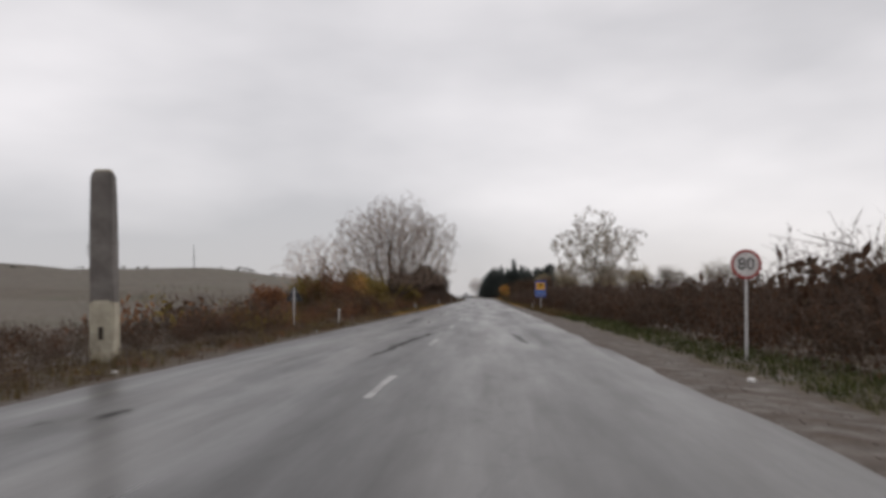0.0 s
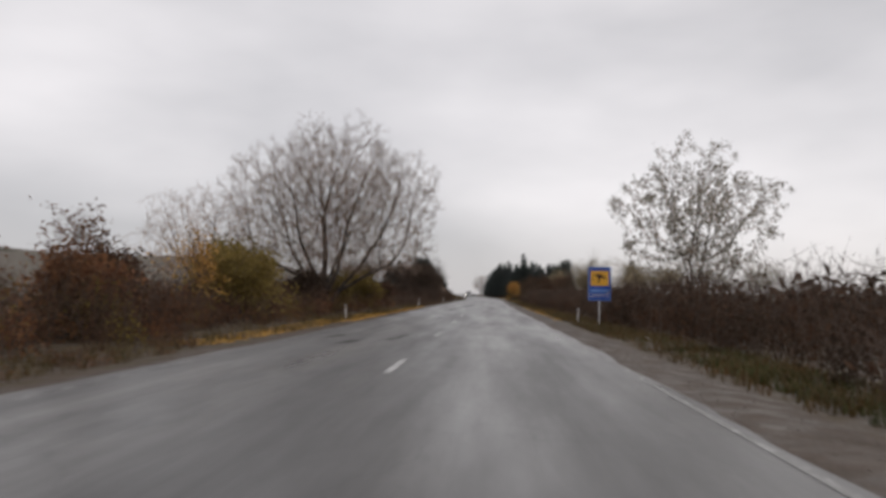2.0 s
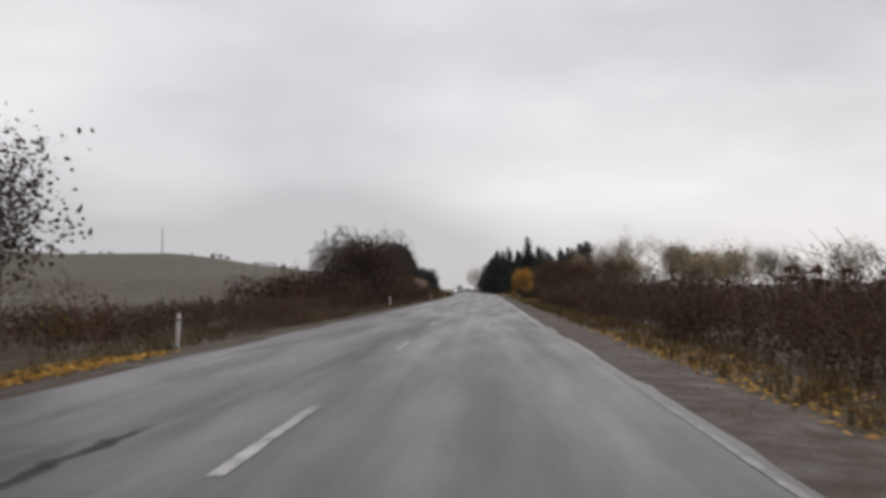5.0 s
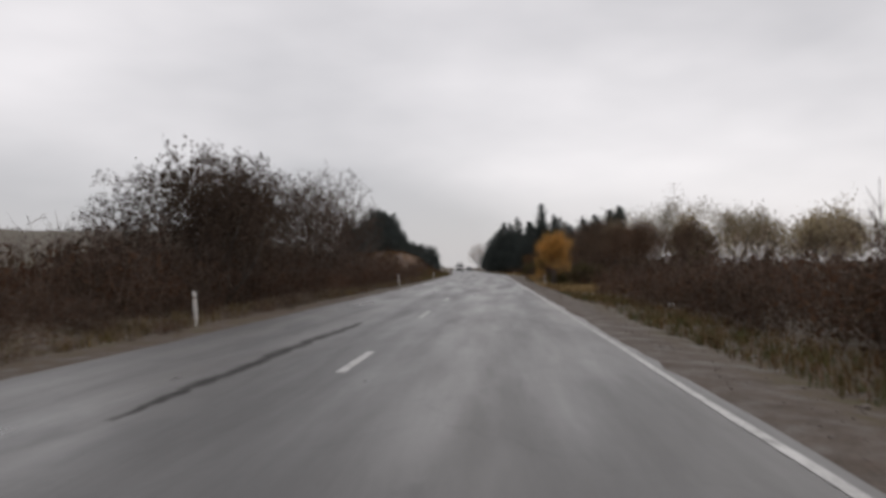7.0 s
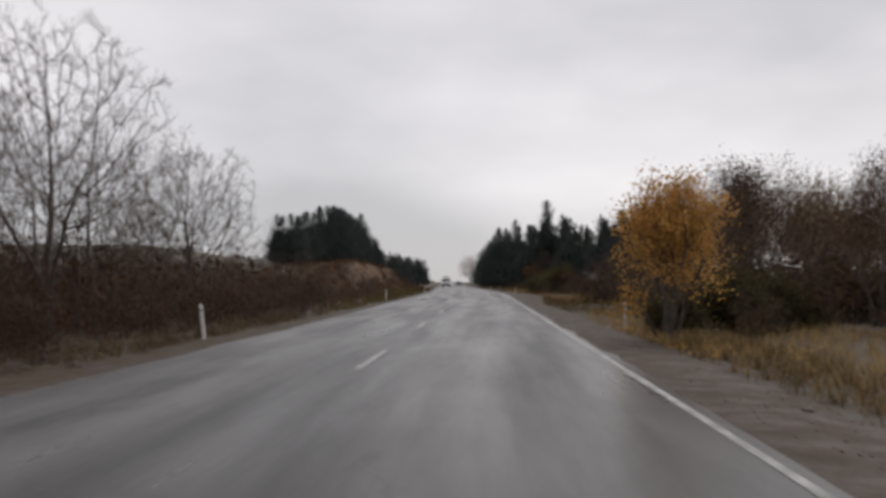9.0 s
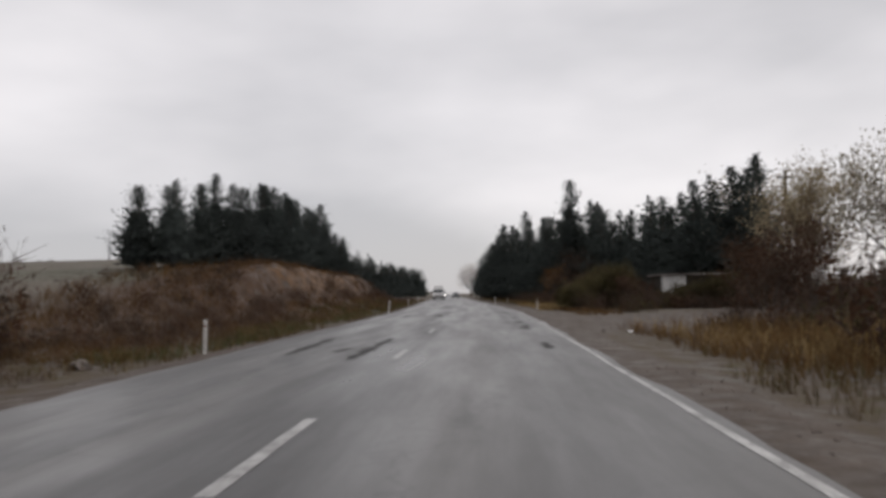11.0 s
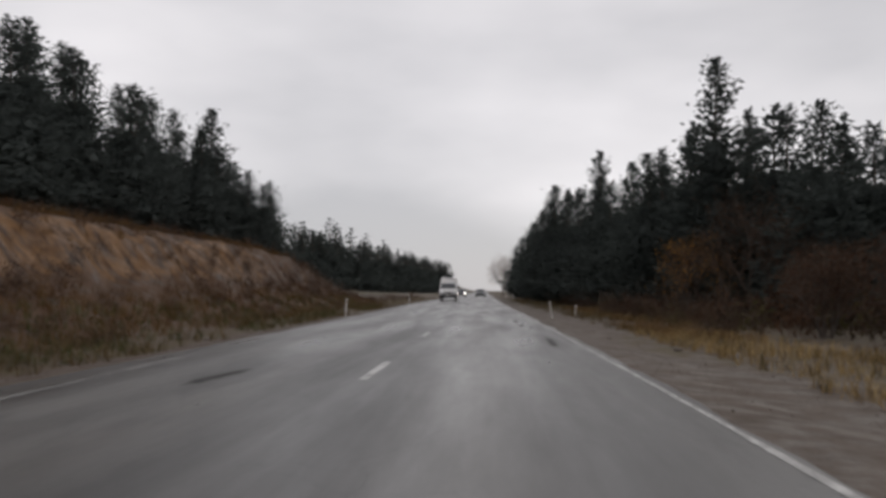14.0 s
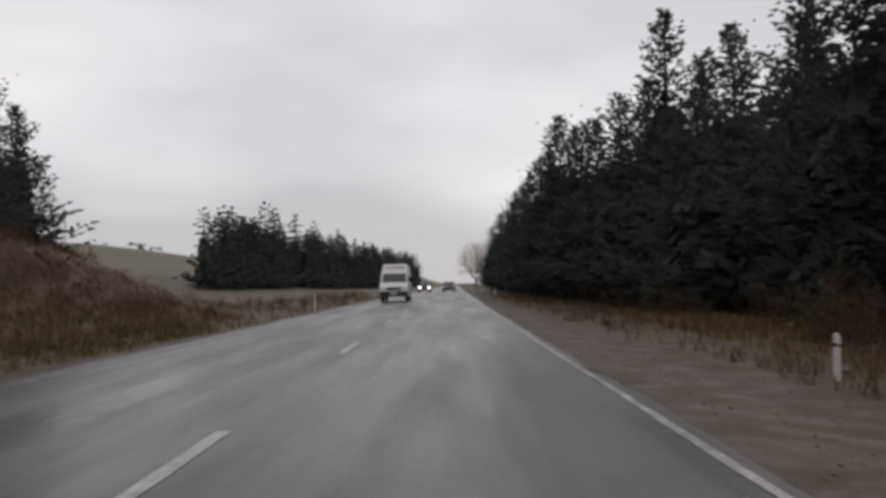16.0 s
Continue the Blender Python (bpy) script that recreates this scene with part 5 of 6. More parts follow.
def thicket(name, label, zones, leaf_mats, seed):
    """A thicket of many bushes. zones: y0, y1, u0, u1, lowest, highest, bushes to the square metre."""
    rng = np.random.default_rng(seed)
    rows = []
    for y0, y1, u0, u1, h0, h1, dens in zones:
        n = int((y1 - y0) * (u1 - u0) * dens)
        y, u = rng.uniform(y0, y1, n), rng.uniform(u0, u1, n)
        h = h0 + (h1 - h0) * np.clip(0.5 + 0.5 * lumps(y, u, 4.0) + rng.normal(0, 0.25, n), 0, 1.05)
        h = h * np.where(np.abs(u) < 7.3, 0.65, 1.0)
        w = np.maximum(h * rng.uniform(0.75, 1.15, n), 0.8)
        rows.append(np.stack([centre(y) + u, y, ground_z(u, y) - 0.03, h, w, np.abs(u) < 11], 1))
    rows = np.concatenate(rows)
    kinds = rng.integers(0, len(leaf_mats) + 1, len(rows))
    verts, groups, n = [], [], 0
    for k in range(len(leaf_mats) + 1):
        some = rows[kinds == k].copy()
        if k == len(leaf_mats):
            some[:, 3] *= 0.66
        if not len(some):
            continue
        for near in (1, 0):
            part_of = some[some[:, 5] == near]
            if not len(part_of):
                continue
            source = BARE if k == len(leaf_mats) else (FINE if near else DRY)
            for which, slot in ((0, 0), (1, 1 + min(k, len(leaf_mats) - 1))):
                v, f = strew([a[which] for a in source], part_of, np.random.default_rng(seed * 7 + k))
                verts.append(v)
                groups.append((f + n, slot))
                n += len(v)
    me = quick_mesh(name, np.concatenate(verts), groups, [darktwig] + leaf_mats)
    return tagged(new(name, me), label, "thicket", "", "stuff")


thicket("thicket", "low brown bramble and weeds beside the field",
        [(-14, 36, -10, -5.9, 0.6, 1.05, 1.25), (-14, 36, -16, -10, 0.7, 1.15, 0.5), (122, 168, -6.2, -4.5, 0.3, 0.7, 1.6), (122, 168, -10, -6.0, 0.7, 1.3, 1.5), (122, 168, -16, -10, 0.9, 1.4, 0.8), (168, 216, -6.8, -4.6, 0.4, 0.9, 1.3)], [brown_leaf, dark_leaf], 1)
thicket("thicket", "russet and brown roadside bushes",
        [(-12, 62, -6.9, -5.1, 0.3, 0.65, 1.2), (30, 50, -11, -6.8, 0.8, 1.6, 1.25), (50, 62, -11, -6.9, 1.1, 2.2, 1.2), (34, 62, -16, -11, 1.5, 2.4, 0.45), (60, 100, -10.5, -7.2, 0.9, 2.0, 0.95), (60, 124, -17, -10.5, 1.5, 2.5, 0.45), (82, 112, -22, -12, 2.4, 3.3, 0.45), (100, 124, -10.5, -7.0, 1.0, 2.2, 0.7)], [red_leaf, brown_leaf, red_leaf, olive_leaf, brown_leaf], 2)
thicket("thicket", "dark tangled undergrowth below bare trees",
        [(164, 180, -11.5, -7.4, 1.8, 3.2, 0.5), (164, 232, -10.5, -6.8, 0.9, 2.4, 1.1), (164, 190, -16, -10.5, 1.9, 3.4, 0.7), (190, 240, -16, -10.5, 2.4, 4.0, 0.7), (176, 236, -22, -16, 2.8, 4.2, 0.4), (225, 262, -10, -6.3, 0.5, 1.1, 0.5), (216, 240, -19, -9.5, 1.4, 2.6, 0.3), (240, 268, -19, -9.5, 0.6, 1.3, 0.35), (335, 420, -14, -7.5, 0.5, 1.2, 0.2)], [brown_leaf, dark_leaf, brown_leaf], 3)
thicket("thicket", "dry weeds and briars on the sandy bank",
        [(240, 345, -9.2, -6.4, 0.3, 0.8, 0.7), (240, 268, -14, -8.5, 0.5, 1.2, 0.8), (262, 345, -10.6, -8.8, 0.5, 1.2, 0.5), (266, 345, -12.4, -10.6, 0.3, 0.8, 0.3), (270, 279, -10.8, -9.0, 0.8, 1.5, 0.9), (287, 297, -10.8, -9.2, 0.7, 1.4, 0.9), (306, 345, -11.5, -8.8, 0.6, 1.3, 0.7), (262, 345, -14.5, -12.6, 0.3, 0.8, 1.0), (275, 352, -18, -14.0, 0.7, 1.5, 0.3)], [brown_leaf, dark_leaf, brown_leaf], 4)
thicket("thicket", "dense dark brown hedge of bare and withered bushes",
        [(-10, 50, 7.1, 10.5, 1.2, 2.1, 0.9), (50, 78, 7.1, 10.5, 1.4, 2.5, 0.9), (-10, 78, 10.5, 16, 1.9, 3.0, 0.4), (16, 34, 12, 18, 2.8, 3.8, 0.5), (56, 80, 15, 22, 2.8, 3.8, 0.3), (78, 150, 6.9, 10.5, 1.2, 2.2, 0.8), (78, 150, 10.5, 18, 2.1, 3.2, 0.36),
         (150, 186, 6.9, 11, 1.3, 2.3, 1.0), (150, 190, 11, 18, 1.9, 2.9, 0.4)], [brown_leaf, dark_leaf, brown_leaf, dark_leaf, brown_leaf], 5)
thicket("thicket", "brown undergrowth at the edge of the conifer wood",
        [(206, 236, 8.5, 17, 1.6, 3.0, 0.55), (196, 216, 14, 26, 2.2, 3.6, 0.35), (199, 205, 6.9, 9.5, 0.7, 1.3, 0.9), (204, 218, 8.0, 12, 1.1, 2.2, 0.6), (205, 220, 10, 19, 2.4, 3.6, 0.7), (266.5, 282, 8.4, 12.5, 0.8, 1.5, 0.8), (282, 296, 10.5, 13, 0.8, 1.6, 0.6), (273.5, 277.9, 12.5, 19.5, 1.1, 1.6, 3.0), (280, 300, 12.5, 19, 1.4, 2.8, 0.5), (238, 250, 9.2, 13.5, 0.7, 1.5, 0.7), (253, 264, 19.5, 26, 1.5, 3.0, 0.5), (264, 274, 17, 24, 1.2, 2.4, 0.5), (303, 330, 8.8, 11.5, 0.7, 1.5, 0.7), (298, 330, 11, 16, 1.1, 2.4, 0.4), (328, 460, 9.3, 13, 0.8, 2.0, 0.4), (296, 330, 15, 20, 1.5, 3.0, 0.4), (256, 290, 19, 27, 2.0, 3.4, 0.2)], [brown_leaf, brown_leaf, moss_leaf, dark_leaf], 6)


def turf(name, label, zones, mat, seed, gaps=-0.2):
    """Tufts of grass as one mass of bent blades. zones: y0, y1, u0, u1, tufts to the square metre, height."""
    rng = np.random.default_rng(seed)
    vs, fs, n = [], [], 0
    for y0, y1, u0, u1, dens, h in zones:
        c = int((y1 - y0) * (u1 - u0) * dens)
        ty, tu = rng.uniform(y0, y1, c), rng.uniform(u0, u1, c)
        keep = lumps(ty + 3 * lumps(tu, ty, 0.9), tu * 2.3, 2.1) + rng.normal(0, 0.35, c) > gaps
        ty, tu = np.repeat(ty[keep], 5), np.repeat(tu[keep], 5)
        m = len(ty)
        ty, tu = ty + rng.normal(0, 0.06, m), tu + rng.normal(0, 0.06, m)
        base = np.stack([centre(ty) + tu, ty, ground_z(tu, ty) - 0.02], 1)
        a = rng.uniform(0, 6.283, m)
        out = np.stack([np.cos(a), np.sin(a), 0 * a], 1)
        side = np.stack([-np.sin(a), np.cos(a), 0 * a], 1) * 0.0085
        hh = (h * rng.uniform(0.5, 1.3, m))[:, None]
        up = np.array([[0, 0, 1.0]])
        bend = rng.uniform(0.2, 1.2, m)[:, None]
        mid = base + up * hh * 0.6 + out * hh * bend * 0.3
        tip = base + up * hh + out * hh * bend
        v = np.stack([base - side, base + side, mid + side * 0.7, mid - side * 0.7, tip + side * 0.2, tip - side * 0.2], 1)
        k = (np.arange(m) * 6)[:, None] + n
        fs.append(np.concatenate([k + np.array([[0, 1, 2, 3]]), k + np.array([[3, 2, 4, 5]])]))
        vs.append(v.reshape(-1, 3))
        n += m * 6
    me = quick_mesh(name, np.concatenate(vs), [(np.concatenate(fs), 0)], [mat])
    return tagged(new(name, me), label, "grass", "", "stuff")


turf("verge_grass", "withered tan and olive grass along the verge",
     [(-10, 235, -7.4, -4.9, 9, 0.26), (235, 345, -7.5, -5.0, 9, 0.3), (50, 200, 5.3, 7.4, 10, 0.26), (276, 330, 6.4, 11, 6, 0.28), (345, 400, -9, -5, 3, 0.3), (330, 400, 6, 10, 4, 0.3),
      (214, 238, 5.4, 9, 8, 0.28)], grass_mat, 31)
turf("bank_grass", "russet withered grass covering the bank", [(238, 345, -9.9, -6.4, 11, 0.3), (238, 266, -16, -9.9, 10, 0.34), (266, 345, -15, -12.5, 12, 0.34), (266, 345, -12.5, -9.9, 3, 0.3), (244, 300, -20, -16, 5, 0.5), (300, 312, 6.8, 10, 14, 0.3), (50, 200, 5.4, 7.7, 8, 0.2), (232, 248.5, 6.2, 10, 12, 0.34), (234, 250, 8, 17, 9, 0.5), (265, 280, 7.2, 9.5, 12, 0.3), (312, 340, 8.0, 10.5, 10, 0.3)], brown_grass, 34, -0.5)
turf("green_grass", "short green grass between gravel and hedge", [(-8, 62, 5.8, 7.8, 40, 0.15), (62, 100, 5.5, 7.4, 14, 0.16), (150, 186, 5.3, 7.0, 8, 0.2), (238, 262, -8, -5.6, 20, 0.25), (262, 340, -8.8, -5.6, 15, 0.22)], green_grass, 32)
turf("straw_grass", "pale straw-coloured grass by the gravel", [(184, 206, 5.4, 11.5, 12, 0.26), (206, 216, 5.4, 9.5, 13, 0.26), (279, 304, 6.4, 10.2, 15, 0.26), (312, 345, 8.3, 11.5, 5, 0.24), (216, 240, 8.5, 12, 7, 0.28), (233, 249, 6.6, 14, 6, 0.45)], straw_grass, 33)


def pebbles(name, label, zones, seed):
    """Loose gravel: small angular stones lying on the shoulder."""
    rng = np.random.default_rng(seed)
    pts, size = [], []
    for y0, y1, u0, u1, count in zones:
        y, u = rng.uniform(y0, y1, count), rng.uniform(u0, u1, count)
        pts.append(np.stack([centre(y) + u, y, ground_z(u, y) + 0.004], 1))
        size.append(rng.uniform(0.008, 0.024, count) * np.where(rng.random(count) < 0.03, 1.8, 1.0))
    pts, size = np.concatenate(pts), np.concatenate(size)
    shape = np.array([(1, 0, 0), (-1, 0, 0), (0, 1, 0), (0, -1, 0), (0, 0, 0.8), (0, 0, -0.6)], float)
    v = pts[:, None] + shape[None] * size[:, None, None] * rng.uniform(0.6, 1.2, (len(pts), 6, 1)) + rng.normal(0, 0.004, (len(pts), 6, 3))
    f = np.array([(0, 2, 4), (2, 1, 4), (1, 3, 4), (3, 0, 4), (2, 0, 5), (1, 2, 5), (3, 1, 5), (0, 3, 5)])
    me = quick_mesh(name, v.reshape(-1, 3), [(((np.arange(len(pts)) * 6)[:, None, None] + f[None]).reshape(-1, 3), 0)], [stone_mat])
    return tagged(new(name, me), label, "gravel", "", "stuff")


pebbles("loose_gravel", "loose grey gravel scattered along the shoulders", [(0, 235, 4.2, 5.5, 2500), (240, 265, 4.4, 14, 2200), (285, 335, 4.2, 7.5, 1500), (0, 335, -5.4, -4.4, 2000)], 51)


def leaf_litter(name, label, zones, mat, seed):
    rng = np.random.default_rng(seed)
    pts = []
    for y0, y1, u0, u1, count in zones:
        y = rng.uniform(y0, y1, count)
        u = u0 + (u1 - u0) * rng.beta(1.6, 1.8, count)
        pts.append(np.stack([centre(y) + u, y, ground_z(u, y) + rng.uniform(0.015, 0.05, count)], 1))
    pts = np.concatenate(pts)
    n = len(pts)
    a = rng.uniform(0, 6.283, n)
    d = np.stack([np.cos(a), np.sin(a), rng.normal(0, 0.25, n)], 1) * 0.055
    e = np.stack([-np.sin(a), np.cos(a), rng.normal(0, 0.25, n)], 1) * 0.042
    v = np.stack([pts - d, pts + e, pts + d, pts - e], 1).reshape(-1, 3)
    me = quick_mesh(name, v, [(np.arange(4 * n).reshape(n, 4), 0)], [mat])
    return tagged(new(name, me), label, "fallen leaves", "", "stuff")


leaf_litter("fallen_leaves", "yellow fallen leaves along the asphalt edge",
            [(76, 100, -6.8, -4.3, 9000), (98, 118, -6.2, -4.3, 4500), (84, 128, 5.0, 6.8, 2500), (60, 76, -6.8, -4.8, 1500), (196, 206, 5.4, 8.0, 900)], fallen_leaf, 41)


# ---- posts and signs ----
def delineator(lean_x, lean_y, h, worn_band):
    """A roadside marker post with a slanted top, a dark band and a reflector."""
    ob = thing("marker_post", "white plastic roadside marker post, slightly leaning" if worn_band else "white roadside marker post with a dark band", "marker post", "marker posts along the road")
    outline = [(-0.04, -0.35), (0.04, -0.35), (0.04, h - 0.03), (0.0, h), (-0.04, h - 0.012)]
    bm = slab_bm(outline, -0.035, 0.035)
    bmesh.ops.bevel(bm, geom=list(bm.edges), offset=0.012, segments=2, affect="EDGES")
    part("post_body", bm, white_plastic, ob)
    part("dark_band", slab_bm([(-0.043, h - 0.18), (0.043, h - 0.18), (0.043, h - 0.15), (-0.043, h - 0.13)], -0.038, 0.038), black_band, ob, "dark band")
    part("reflector", box_bm(-0.016, 0.016, -0.043, -0.038, h - 0.175, h - 0.15, 0.002), amber, ob, "small amber reflector")
    return ob, Euler((radians(lean_y), radians(lean_x), 0)).to_matrix().to_4x4()


for u, y, h, lx, ly in [(-6.6, 43.8, 0.8, 3, 2), (-5.55, 80.3, 0.78, -2, 3), (-5.1, 160.6, 0.82, -4, 2), (-4.95, 201.0, 0.85, -6, 1), (-4.75, 279.2, 0.9, 6, 2), (-5.2, 316.5, 0.88, 3, 0),
                        (-5.2, 355.0, 0.85, 0, 0), (-5.2, 240.0, 0.85, 2, 0), (-5.3, 120.0, 0.8, 2, 0), (6.0, 82.0, 0.75, 2, 0), (5.8, 205.3, 0.8, 0, 0), (6.3, 282.8, 0.78, 3, 0), (5.15, 317.3, 0.85, -9, 3),
                        (7.0, 323.0, 0.62, 2, 0), (6.4, 395.0, 0.9, 0, 0), (6.4, 432.0, 0.9, 0, 0)]:
    post, turn = delineator(lx, ly, h, abs(lx) > 3)
    post.matrix_basis = Matrix.Translation(P(u, y)) @ turn


def disc_bm(r, y0, y1, z, n=40, x=0.0):
    return slab_bm([(x + r * math.cos(a * 6.28318 / n), z + r * math.sin(a * 6.28318 / n)) for a in range(n)], y0, y1)


def ring_bm(r0, r1, y0, y1, z, n=40):
    bm = bmesh.new()
    rows = []
    for r, y in ((r0, y0), (r1, y0), (r1, y1), (r0, y1)):
        rows.append([bm.verts.new((r * math.cos(a * 6.28318 / n), y, z + r * math.sin(a * 6.28318 / n))) for a in range(n)])
    for a, b in ((0, 1), (1, 2), (2, 3), (3, 0)):
        for i in range(n):
            j = (i + 1) % n
            bm.faces.new((rows[a][i], rows[a][j], rows[b][j], rows[b][i]))
    bmesh.ops.recalc_face_normals(bm, faces=bm.faces)
    return bm


sign = thing("speed_limit_sign", "round white speed sign with red rim on thin post", "road sign")
part("post", rod_bm((0, 0.03, -0.5), (0, 0.03, 2.2), 0.03, 0.03, 12), white_post, sign, "thin whitish steel post")
plate = part("plate", disc_bm(0.3, -0.006, 0.0, 1.94), sign_white, sign)
part("rim", ring_bm(0.245, 0.302, -0.012, 0.004, 1.94), sign_red, plate, "faded red rim")
writing("80", 0.34, sign_black, plate, Matrix.Translation((0, -0.012, 1.935)), "numerals")
for z in (1.8, 2.08):
    part("clamp", box_bm(-0.05, 0.05, 0.0, 0.07, z - 0.02, z + 0.02, 0.004), galvanised, sign)
sign.matrix_basis = Matrix.Translation(P(6.68, 17.0)) @ pose(0, 0, 0, 0, 1.5, -6)

tri = thing("triangular_sign", "triangular road sign seen from its dark back on a white post", "road sign")
part("post", rod_bm((0, 0, -0.5), (0, 0, 1.9), 0.032, 0.032, 12), white_post, tri, "white steel post")
bm = slab_bm([(-0.43, 1.26), (0.43, 1.26), (0.0, 2.0)], 0.04, 0.055)
bmesh.ops.bevel(bm, geom=[e for e in bm.edges if abs(e.verts[0].co.y - e.verts[1].co.y) > 0.01], offset=0.06, segments=4, affect="EDGES")
part("plate", bm, sign_back, tri, "dark grey back of the plate")
for z in (1.38, 1.68):
    part("clamp", box_bm(-0.16, 0.16, 0.02, 0.04, z - 0.018, z + 0.018, 0.003), galvanised, tri)
tri.matrix_basis = Matrix.Translation(P(-7.52, 37.5)) @ pose(0, 0, 0, 0, 0, 4)

info = thing("traffic_control_sign", "tall blue sign with a yellow pictogram panel on a post", "road sign")
part("post", rod_bm((0, 0.05, -0.5), (0, 0.05, 2.45), 0.035, 0.035, 12), white_post, info)
board = part("board", box_bm(-0.48, 0.48, -0.012, 0.012, 1.05, 2.52, 0.004), sign_blue, info, "blue sheet metal board")
for x0, x1, z0, z1 in ((-0.5, -0.47, 1.03, 2.54), (0.47, 0.5, 1.03, 2.54), (-0.47, 0.47, 1.03, 1.06), (-0.47, 0.47, 2.51, 2.54)):
    part("frame", box_bm(x0, x1, -0.018, 0.016, z0, z1, 0.003), sign_light_blue, board)
part("yellow_panel", box_bm(-0.4, 0.4, -0.0165, -0.0125, 1.7, 2.37, 0.001), sign_yellow, board, "yellow square panel")
# the pictogram: a dark hand-held device with a looped cable
part("pictogram_body", slab_bm([(-0.17, 2.2), (-0.1, 2.24), (0.1, 2.2), (0.2, 2.12), (0.32, 2.06), (0.3, 2.02), (0.12, 2.05), (-0.02, 2.03), (-0.14, 2.1)], -0.0205, -0.0168), sign_brown, board)
part("pictogram_grip", slab_bm([(-0.07, 2.08), (0.02, 2.06), (0.01, 1.9), (-0.02, 1.82), (-0.08, 1.83), (-0.05, 1.92)], -0.0208, -0.0168), sign_brown, board)
cable = [(-0.17, 2.17), (-0.28, 2.17), (-0.33, 2.09), (-0.31, 1.99), (-0.23, 1.91), (-0.14, 1.85), (-0.06, 1.82)]
bm = bmesh.new()
for (x0, z0), (x1, z1) in zip(cable, cable[1:]):
    one = rod_bm((x0, -0.018, z0), (x1, -0.018, z1), 0.011, 0.011, 6)
    me = bpy.data.meshes.new("tmp")
    one.to_mesh(me)
    one.free()
    bm.from_mesh(me)
    bpy.data.meshes.remove(me)
part("pictogram_cable", bm, sign_brown, board)
part("text_field", box_bm(-0.41, 0.41, -0.0155, -0.0125, 1.4, 1.55, 0.001), sign_light_blue, board, "pale blue bar of lettering that cannot be read")
writing("CONTROL", 0.2, sign_white, board, Matrix.Translation((0, -0.016, 1.25)) @ Matrix.Diagonal((0.95, 1, 1, 1)), "lettering")
info.matrix_basis = Matrix.Translation(P(6.48, 77.5, 0.16)) @ pose(0, 0, 0, 0, 0, -3)


# ---- the old pole ----
pole = thing("concrete_pole", "weathered dark concrete pole stump with a pale footing", "pole")


def square_bm(sections, bevel):
    bm = bmesh.new()
    rings = [[bm.verts.new((sx * w, sy * d, z)) for sx, sy in ((-1, -1), (1, -1), (1, 1), (-1, 1))] for z, w, d in sections]
    bm.faces.new(rings[0][::-1])
    bm.faces.new(rings[-1])
    for a, b in zip(rings, rings[1:]):
        for i in range(4):
            bm.faces.new((a[i], a[(i + 1) % 4], b[(i + 1) % 4], b[i]))
    up = [e for e in bm.edges if abs(e.verts[0].co.z - e.verts[1].co.z) > 0.02]
    bmesh.ops.bevel(bm, geom=up, offset=bevel, segments=2, affect="EDGES")
    return bm


part("shaft", square_bm([(1.1, 0.27, 0.2), (2.4, 0.265, 0.19), (3.4, 0.255, 0.18), (4.18, 0.25, 0.175), (4.3, 0.21, 0.15)], 0.05), concrete, pole)
part("cap", square_bm([(4.3, 0.19, 0.13), (4.36, 0.17, 0.11)], 0.02), pale_concrete, pole, "pale broken top")
part("footing", square_bm([(-0.6, 0.27, 0.24), (0.2, 0.265, 0.23), (0.9, 0.285, 0.22), (1.25, 0.28, 0.215), (1.32, 0.24, 0.2)], 0.05), pale_concrete, pole, "pale yellowish concrete footing")
# No hole is cut: a dark slab on the face stands for its shade.
part("opening_shade", box_bm(-0.06, 0.05, -0.245, -0.222, 0.42, 0.72, 0.02), dark_inside, pole, "dark slab for the shade in a small hole")
part("hook", rod_bm((-0.26, -0.05, 2.5), (-0.36, -0.05, 2.62), 0.012, 0.012, 6), galvanised, pole)
part("hook_stem", rod_bm((-0.36, -0.05, 2.62), (-0.36, -0.05, 2.35), 0.01, 0.01, 6), galvanised, pole)
pole.matrix_basis = Matrix.Translation(P(-7.36, 18.5, 0.08)) @ pose(0, 0, 0, 0, -1.0, 5)


utility = thing("utility_pole", "tall weathered wooden utility pole behind the trees", "pole")
part("shaft", rod_bm((0, 0, -0.8), (0, 0, 9.4), 0.14, 0.1, 12), bark, utility)
arm = part("cross_arm", box_bm(-0.7, 0.7, -0.05, 0.05, 8.85, 8.97, 0.01), dark_inside, utility)
for x in (-0.6, 0.0, 0.6):
    part("insulator", rod_bm((x, 0, 8.97), (x, 0, 9.15), 0.05, 0.035, 8), white_plastic, arm)
utility.matrix_basis = Matrix.Translation(P(23.6, 279.0)) @ pose(0, 0, 0, 1, 0, 20)

mast = thing("radio_mast", "thin lattice radio mast on the distant ridge", "mast")
for a in range(3):
    x, y = 1.2 * math.cos(a * 2.094), 1.2 * math.sin(a * 2.094)
    part("leg", rod_bm((x, y, -2), (x * 0.25, y * 0.25, 27), 0.14, 0.1, 6), sign_back, mast)
for z in range(0, 26, 5):
    k = 1 - 0.75 * z / 27
    for a in range(3):
        p = [1.2 * k * math.cos(b * 2.094) for b in (a, a + 1)], [1.2 * k * math.sin(b * 2.094) for b in (a, a + 1)]
        part("brace", rod_bm((p[0][0], p[1][0], z), (p[0][1] * 0.86, p[1][1] * 0.86, z + 5), 0.07, 0.07, 5), sign_back, mast)
mast.matrix_basis = Matrix.Translation(P(-349 - float(centre(948)), 948.0))


